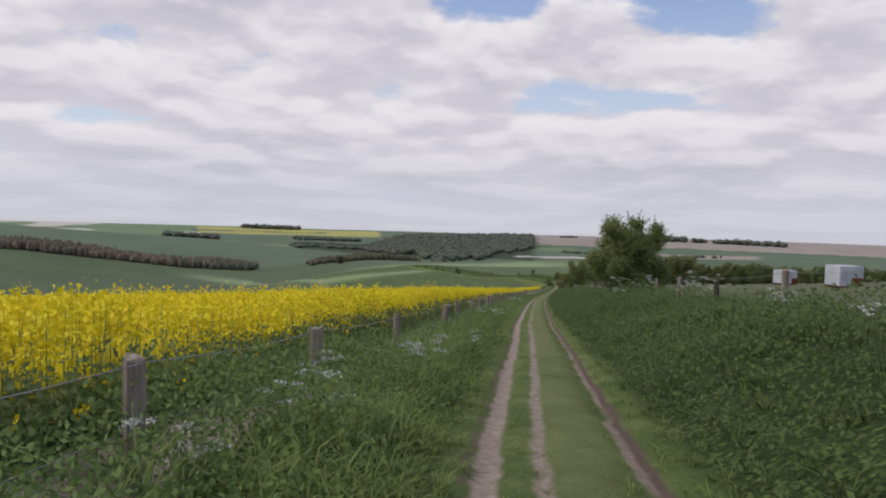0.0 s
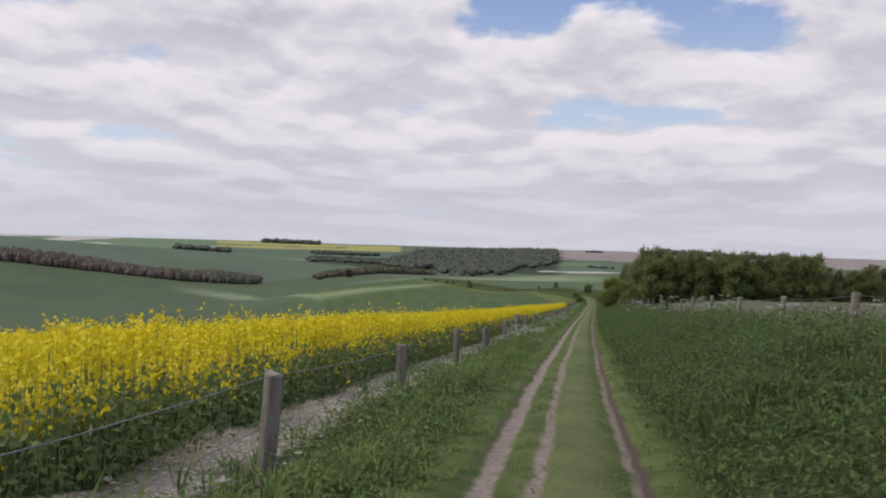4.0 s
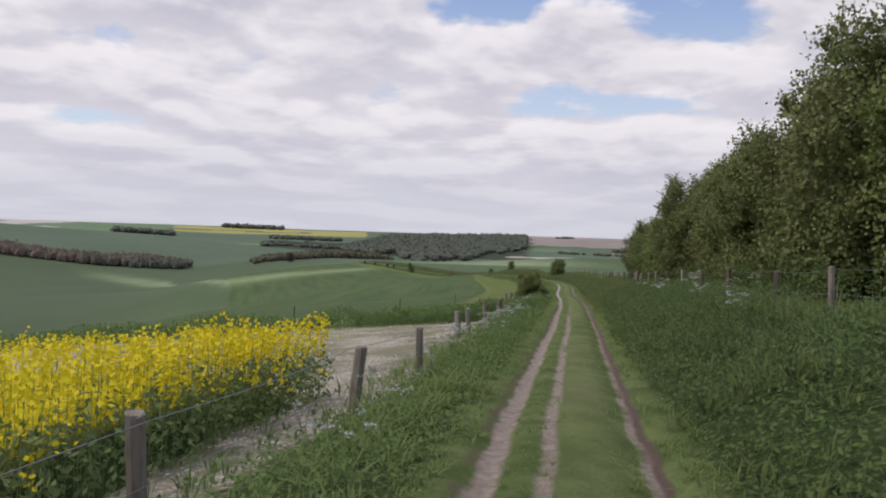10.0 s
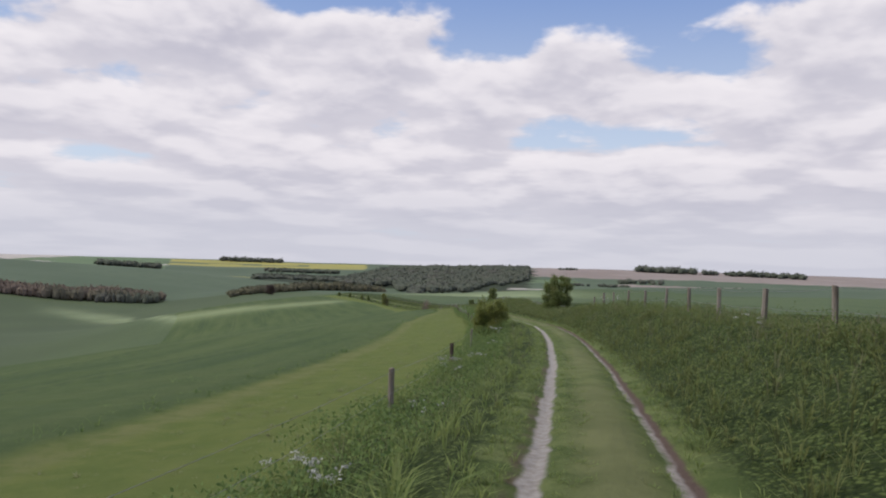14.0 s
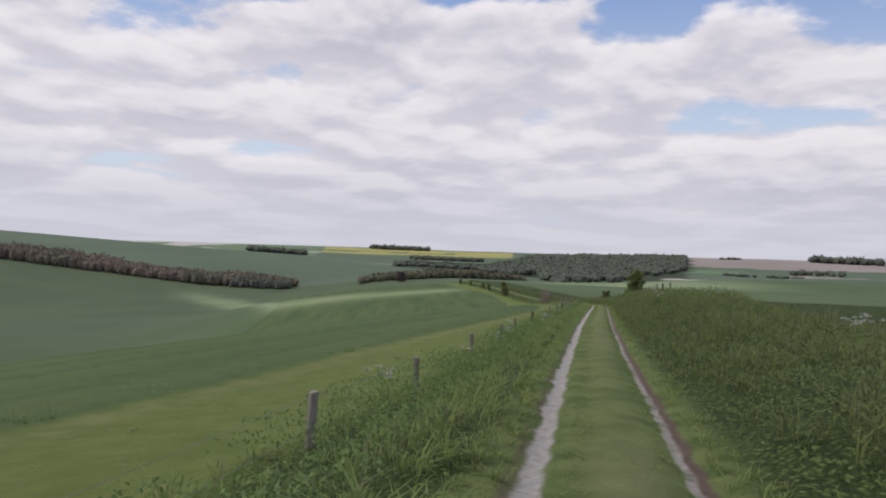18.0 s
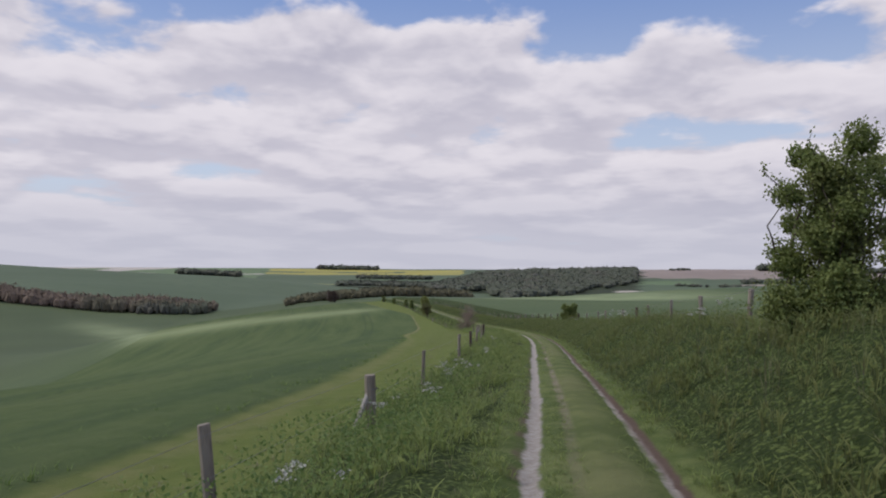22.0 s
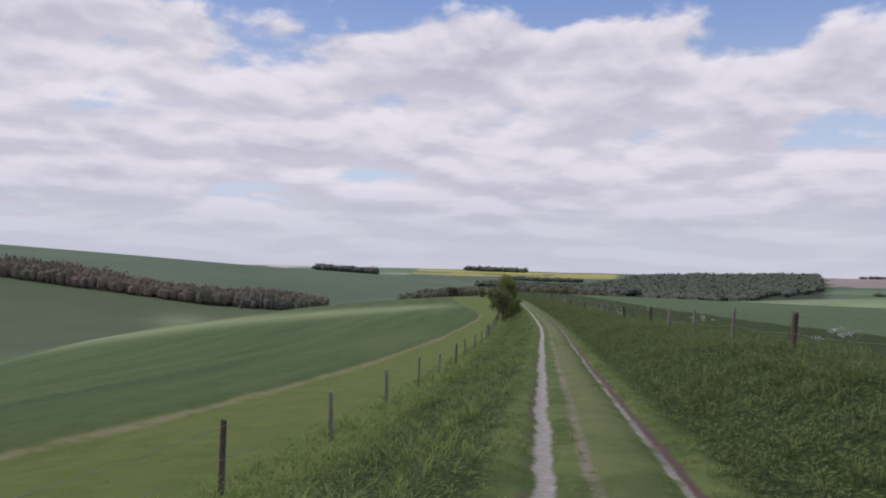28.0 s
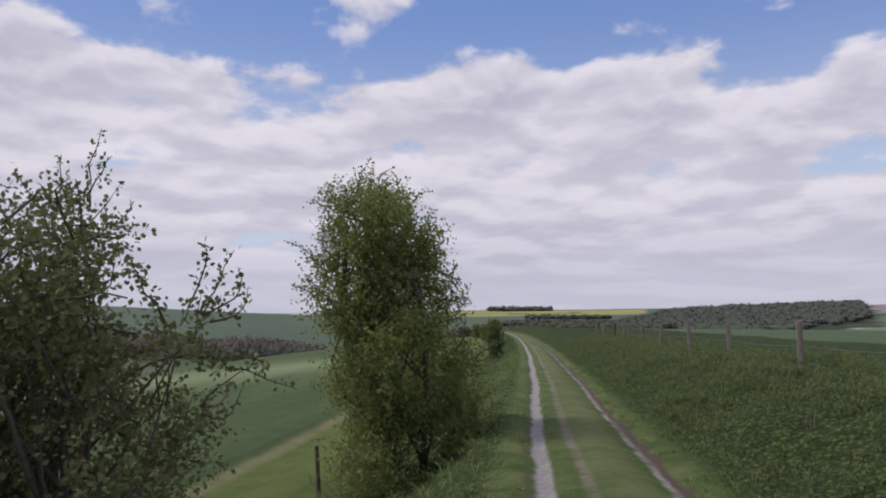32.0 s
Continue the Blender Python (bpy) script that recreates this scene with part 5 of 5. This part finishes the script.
def make_rape():
    rng = np.random.default_rng(51)
    # the close-grown body of the crop under its flowers
    ws = np.concatenate([[RAPE_W0, RAPE_W0 + 0.02, RAPE_W0 + 0.25, RAPE_W0 + 0.6], np.arange(RAPE_W0 + 1.2, RAPE_W1, 1.2), [RAPE_W1]])
    ys = np.arange(-6.0, RAPE_END, 0.9)
    Y0, W = np.meshgrid(ys, ws, indexing="ij")
    Y0, W = Y0.ravel(), W.ravel()
    X, Y = from_road(Y0, -W + 0.15 * vnoise(Y0, W, 1.5, 3))
    Z = ground_z(X, Y)
    body = step(W, RAPE_W0, RAPE_W0 + 0.5) * step(Y0, RAPE_END - 0.2, RAPE_END - 1.6)
    Z = Z - 0.1 + body * (0.92 + 0.10 * vnoise(X, Y, 1.0, 6) + 0.06 * vnoise(X, Y, 0.4, 7))
    F = grid_faces(len(ys), len(ws))
    m, k, b = material("rape_canopy", 0.9, 0.1)
    p = position(k)
    col = k.mix(k.ramp(k.noise(p, 3.2, 5.0, 0.7), 0.32, 0.52), (0.24, 0.22, 0.025), (0.62, 0.50, 0.012))
    col = k.mix(k.ramp(k.noise(p, 0.2, 3.0), 0.4, 0.65, 0.0, 0.5), col, (0.58, 0.48, 0.015))
    top = k.add("ShaderNodeAttribute")
    top.attribute_name = "top"
    col = k.mix(k.ramp(top.outputs["Fac"], 0.62, 0.95), (0.06, 0.09, 0.03), col)
    k.link(col, b.inputs["Base Color"])
    bump(k, b, k.noise(p, 4.0, 5.0, 0.7), 0.9, 0.12)
    root = new("rape_crop")
    tagged(root, "oilseed rape in full yellow flower behind the fence", "crop", kind="stuff")
    me = mesh_np("canopy", np.stack([X, Y, Z], 1), F, (m,))
    at = me.attributes.new("top", "FLOAT", "POINT")
    at.data.foreach_set("value", body.astype(np.float32))
    tagged(child("canopy", me, root), "dense yellow-green mass of stems and flowers", kind="stuff")
    # near plants: stems, leaves and heads of four-petalled flowers
    n = 28000
    y0 = rng.uniform(-4, RAPE_END, n)
    w = RAPE_W0 - 0.15 + 8.0 * rng.random(n) ** 1.6
    x, y = from_road(y0, -w)
    z = ground_z(x, y)
    h = 1.18 + 0.16 * vnoise(x, y, 1.2, 9) + rng.normal(size=n) * 0.09
    b0 = np.stack([x, y, z], 1)
    top = b0 + np.stack([rng.normal(size=n) * 0.07, rng.normal(size=n) * 0.07, h], 1)
    per = 12
    fl = np.repeat(top, per, 0) + rng.normal(size=(n * per, 3)) * np.array([0.05, 0.05, 0.085]) - np.array([0, 0, 0.05])
    fv = quads(fl, 0.057, 0.050, rng, 0.4)
    edge = w < RAPE_W0 + 1.3
    side = top[edge]
    side = side + rng.normal(size=side.shape) * np.array([0.13, 0.13, 0.22]) - np.array([0, 0, 0.30])
    side = np.repeat(side, 6, 0) + rng.normal(size=(len(side) * 6, 3)) * np.array([0.028, 0.028, 0.036])
    fs = quads(side, 0.056, 0.050, rng, 0.3)
    # the far heads stand wider apart and larger
    m2 = 70000
    y2 = rng.uniform(-4, RAPE_END, m2)
    w2 = RAPE_W0 + 7 + (RAPE_W1 - RAPE_W0 - 7) * rng.random(m2) ** 1.3
    x2, y2b = from_road(y2, -w2)
    t2 = np.stack([x2, y2b, ground_z(x2, y2b) + 1.02 + 0.10 * vnoise(x2, y2b, 1.2, 9) + 0.13 * rng.random(m2)], 1)
    ff = quads(t2, 0.12, 0.10, rng, 0.5)
    tagged(child("flowers", mesh_np("flowers", *joined([fv, fs, ff]), (M_RAPE_FLOWER,), smooth=False), root), "bright yellow four-petalled flowers", kind="stuff")
    keep = w < RAPE_W0 + 2.6
    lp = np.repeat(b0[keep], 7, 0)
    lp += np.stack([rng.normal(size=len(lp)) * 0.10, rng.normal(size=len(lp)) * 0.10, rng.uniform(0.08, 0.92, len(lp)) ** 0.9], 1)
    front = np.repeat(b0[w < RAPE_W0 + 0.5], 14, 0)
    front = front + np.stack([rng.normal(size=len(front)) * 0.12, rng.normal(size=len(front)) * 0.12, rng.uniform(0.05, 0.80, len(front))], 1)
    lp = np.concatenate([lp, front])
    stems = b0[keep]
    tips = top[keep]
    sx = np.array([0.0035, 0.0025, 0])
    sv = np.stack([stems - sx, stems + sx, tips + sx * 0.6, tips - sx * 0.6], 1).reshape(-1, 3)
    sf = np.arange(len(sv)).reshape(-1, 4)
    tagged(child("leaves", mesh_np("leaves", *joined([quads(lp, 0.10, 0.045, rng, 0.5), (sv, sf)]), (M_RAPE_LEAF,), smooth=False), root), "blue-green leaves and stems", kind="stuff")
    # single heads that stand above the rest
    m3 = 2600
    y3 = rng.uniform(-4, RAPE_END, m3)
    x3, y3b = from_road(y3, -(RAPE_W0 + 45 * rng.random(m3) ** 1.5))
    z3 = ground_z(x3, y3b)
    p3 = np.repeat(np.stack([x3, y3b, z3 + rng.uniform(1.14, 1.28, m3)], 1), 8, 0) + rng.normal(size=(m3 * 8, 3)) * np.array([0.03, 0.03, 0.06])
    tagged(child("tall_flowers", mesh_np("tall_flowers", *quads(p3, 0.05, 0.045, rng, 0.4), (M_RAPE_FLOWER,), smooth=False), root), "yellow heads above the canopy", kind="stuff")


make_rape()

# ---- single things along the way ----
M_SHEET, _k, _b = material("pale_galvanised_sheet", 0.45, 0.5)
_k.link(_k.mix(_k.ramp(_k.noise(position(_k), 1.6, 5.0), 0.35, 0.7), (0.46, 0.47, 0.50), (0.60, 0.60, 0.62)), _b.inputs["Base Color"])
bump(_k, _b, _k.noise(position(_k), 3.0), 0.2, 0.02)
M_RUST = two_scale("rust_red_paint", (0.16, 0.05, 0.03), (0.22, 0.09, 0.05), (0.08, 0.03, 0.02), 1.0, 8.0)
M_SIGN, _k, _b = material("white_plastic", 0.6, 0.3)
_k.link(_k.mix(_k.noise(position(_k), 20.0), (0.55, 0.54, 0.50), (0.70, 0.69, 0.66)), _b.inputs["Base Color"])
M_INK, _k, _b = material("dark_print", 0.7, 0.2)
_k.link(_k.mix(_k.noise(position(_k), 30.0), (0.05, 0.05, 0.05), (0.09, 0.08, 0.07)), _b.inputs["Base Color"])
M_STONE = two_scale("chalk_stone", (0.55, 0.52, 0.47), (0.45, 0.42, 0.37), (0.35, 0.32, 0.28), 6.0, 30.0)


def box_bm(sx, sy, sz, bevel=0.01):
    bm = bmesh.new()
    bmesh.ops.create_cube(bm, size=1.0)
    for v in bm.verts:
        v.co.x *= sx
        v.co.y *= sy
        v.co.z = (v.co.z + 0.5) * sz
    if bevel:
        bmesh.ops.bevel(bm, geom=list(bm.edges), offset=bevel, segments=2, affect="EDGES")
    return bm


def part(name, bm, mat, parent, label="", at=None):
    me = bpy.data.meshes.new(name)
    bm.to_mesh(me)
    bm.free()
    me.materials.append(mat)
    ob = child(name, me, parent, label)
    if at is not None:
        ob.matrix_basis = at
    return ob


M_STONEWOOD = two_scale("bleached_strut_wood", (0.36, 0.33, 0.30), (0.46, 0.43, 0.39), (0.24, 0.21, 0.18), 2.0, 9.0, bump_d=0.01, stretch=(4.0, 4.0, 0.5))


def ring_bm(r, h):
    bm = bmesh.new()
    bmesh.ops.create_cone(bm, cap_ends=False, segments=12, radius1=r, radius2=r, depth=h)
    return bm


def pole(name, r0, r1, h, mat, parent, at, label="", sides=9, seed=0):
    rng = np.random.default_rng(seed)
    bm = bmesh.new()
    bmesh.ops.create_cone(bm, cap_ends=True, segments=sides, radius1=r0, radius2=r1, depth=h)
    for v in bm.verts:
        v.co.z += h / 2
        v.co.x += rng.normal() * r0 * 0.05
        v.co.y += rng.normal() * r0 * 0.05
    return part(name, bm, mat, parent, label, at)


def thing_at(name, y0, u, label, category, group="", turn=0.0):
    root = new(name)
    plant_at(tagged(root, label, category, group), y0, u, turn)
    return root


# pale box-shaped shelters in the trodden field
for y0, u, s, turn in ((49.5, 17.3, 0.88, 12), (34.0, 14.6, 0.92, -8)):
    r = thing_at("animal_shelter", y0, u, "pale galvanised box shelter on skids in the trodden field", "shelter", "field shelters", turn)
    part("body", box_bm(1.35 * s, 1.2 * s, 1.05 * s, 0.03), M_SHEET, r, "", pose(0, 0, 0.12))
    for i in range(5):
        part("rib", box_bm(0.04, 1.23 * s, 1.0 * s, 0.0), M_SHEET, r, "", pose((-0.5 + 0.25 * i) * s, 0, 0.14))
    for sx in (-0.5, 0.5):
        part("skid", box_bm(0.12, 1.5 * s, 0.13, 0.02), M_RUST, r, "rusty red skid", pose(sx * s, 0, 0))
    part("doorway", box_bm(0.62 * s, 0.03, 0.42 * s, 0.0), M_RUST, r, "dark red low doorway", pose(0.3 * s, -0.62 * s, 0.14))

# straining posts with a slanting strut
for y0, u, slope in ((395.5, -0.1, -1), (455.0, -0.1, -1), (564.5, -0.1, -1), (497.1, 4.7, 1), (565.5, 4.7, 1)):
    if u < 0:
        u += float(fence_left(y0))
    r = thing_at("straining_post", y0, u, "stout grey straining post with a short slanting pale strut", "post", "straining posts", float(-np.degrees(road_turn(y0))))
    pole("post", 0.115, 0.105, 1.4, M_POST, r, pose(0, 0, -0.35, 1, -1, 0), seed=int(y0))
    pole("strut", 0.055, 0.05, 0.95, M_STONEWOOD, r, pose(0.30 * slope, -0.45, -0.15, -24, -17 * slope, 0), "pale slanting strut", 7, 3)
    part("wire_band", ring_bm(0.122, 0.03), M_WIRE, r, "", pose(0, 0, 0.78))
# short broad stump of a post in the grass
r = thing_at("straining_post", 295.8, -3.75, "short broad weathered straining post in tall grass", "post", "straining posts")
pole("post", 0.15, 0.14, 1.15, M_POST, r, pose(0, 0, -0.35, 1, 2, 0), seed=21)
part("wire_band", ring_bm(0.155, 0.03), M_WIRE, r, "", pose(0, 0, 0.55))
# thick old corner post beside the rape
r = thing_at("straining_post", 105.0, -2.75, "thick split grey straining post wound with wire", "post", "straining posts")
pole("post", 0.125, 0.115, 1.6, M_POST, r, pose(0, 0, -0.4, 2, -3, 0), seed=5)
for h in (0.55, 0.85, 1.08):
    bm = bmesh.new()
    bmesh.ops.create_cone(bm, cap_ends=False, segments=12, radius1=0.132, radius2=0.132, depth=0.02)
    part("wire_band", bm, M_WIRE, r, "", pose(0, 0, h))
pole("strut", 0.05, 0.045, 1.1, M_POST_DARK, r, pose(0.35, 0.2, -0.05, 8, -32, 0), "dark broken strut", 7, 3)
# tall stake tied to a short thick post with a notice
r = thing_at("gate_post", 230.4, -3.5, "short thick gate post tied to a tall stake, with a notice", "post", "", -24)
pole("post", 0.14, 0.135, 1.35, M_POST_DARK, r, pose(0.10, 0, -0.35, 1, 2, 0), "thick dark post", 10, 8)
pole("stake", 0.065, 0.06, 1.95, M_POST, r, pose(-0.10, 0, -0.4, 0, -1, 0), "tall grey stake", 8, 9)
for h in (0.32, 0.68):
    part("tie", box_bm(0.44, 0.32, 0.03, 0.01), M_POST_DARK, r, "", pose(0.02, 0, h))
sign = part("notice", box_bm(0.2, 0.012, 0.15, 0.002), M_SIGN, r, "small white notice board", pose(0.10, -0.15, 0.66))
for i in range(4):
    part("print_bar", box_bm(0.14, 0.004, 0.012, 0.0), M_INK, sign, "", pose(0, -0.008, 0.03 + 0.028 * i))
part("tag", box_bm(0.05, 0.01, 0.16, 0.004), M_SIGN, r, "hanging white tag", pose(0.235, -0.1, 0.5, 0, 8, 0))
# stile in the plantation fence
r = thing_at("stile", 220.2, 4.55, "old wooden stile of two stout posts with a plank step", "stile", "", float(-np.degrees(road_turn(219.4))))
pole("post", 0.095, 0.09, 1.5, M_POST, r, pose(0, -1.15, -0.35, 0, 2, 0), "", 8, 1)
pole("post", 0.10, 0.09, 1.5, M_POST, r, pose(0, 1.15, -0.35), "", 8, 2)
part("step", box_bm(0.85, 0.24, 0.05, 0.01), M_POST, r, "", pose(-0.05, 0.7, 0.27))
part("step_support", box_bm(0.10, 0.18, 0.42, 0.01), M_POST_DARK, r, "", pose(-0.25, 0.7, -0.15))
part("brace", box_bm(0.10, 0.05, 0.62, 0.01), M_POST_DARK, r, "dark leaning board", pose(-0.30, 1.2, -0.05, 0, 14, 0))
# white marker post in the right fence
r = thing_at("marker_post", 609.5, 4.8, "white-painted marker post at the edge of the crop", "post")
pole("post", 0.05, 0.048, 1.35, M_SIGN, r, pose(0, 0, -0.3), "", 8, 2)
# pale broken stake in the verge
r = thing_at("broken_stake", 150.3, -1.95, "pale split stake leaning in the verge grass", "stake")
part("stake", box_bm(0.10, 0.04, 0.66, 0.018), M_STONEWOOD, r, "", pose(0, 0, -0.1, 4, 14, 0))


def make_stone(y0, u, size, seed):
    v, f = BLOBS[seed % 5]
    ob = new("stone", mesh_np("stone", v * np.array([size, size * 0.8, size * 0.5]), f, (M_STONE,)))
    tagged(ob, "white chalk stone lying on the track", "stone", "stones on the track")
    return plant_at(ob, y0, u, seed * 40.0, -0.02)


for i, (y0, u, s) in enumerate(((574.6, 0.12, 0.12), (561.0, 0.2, 0.09), (283.0, 0.6, 0.05), (213.0, -0.62, 0.06), (214.2, -0.7, 0.05))):
    make_stone(y0, u, s, i)


def make_flints():
    """Loose flints and chalk lumps on the bare strip and in the yard."""
    rng = np.random.default_rng(61)
    out = []
    n = 5200
    for i in range(n):
        if i < 3000:
            y0 = rng.uniform(-3, YARD_END)
            u = float(fence_left(y0)) - 0.05 - rng.random() ** 1.3 * 1.7
        else:
            y0 = rng.uniform(RAPE_END + 0.3, YARD_END + 0.5)
            u = -3.0 - 24 * rng.random() ** 1.5
        x, y = from_road(y0, u)
        s = rng.uniform(0.015, 0.05)
        out.append((float(x), float(y), s))
    out = np.array(out)
    z = ground_z(out[:, 0], out[:, 1]) + 0.02
    v, f = np.array([[1, 0, 0], [-1, 0, 0], [0, 1, 0], [0, -1, 0], [0, 0, 0.7], [0, 0, -0.7]], float), np.array([[0, 2, 4], [2, 1, 4], [1, 3, 4], [3, 0, 4]])
    vs = v[None] * (1 + 0.4 * rng.normal(size=(n, 6, 3))) * out[:, 2][:, None, None] + np.stack([out[:, 0], out[:, 1], z], 1)[:, None]
    fs = f[None] + 6 * np.arange(n)[:, None, None]
    stuff("flints", "loose pale flints and chalk lumps beside the crop", "stones", vs.reshape(-1, 3), fs.reshape(-1, 3), M_STONE)


make_flints()
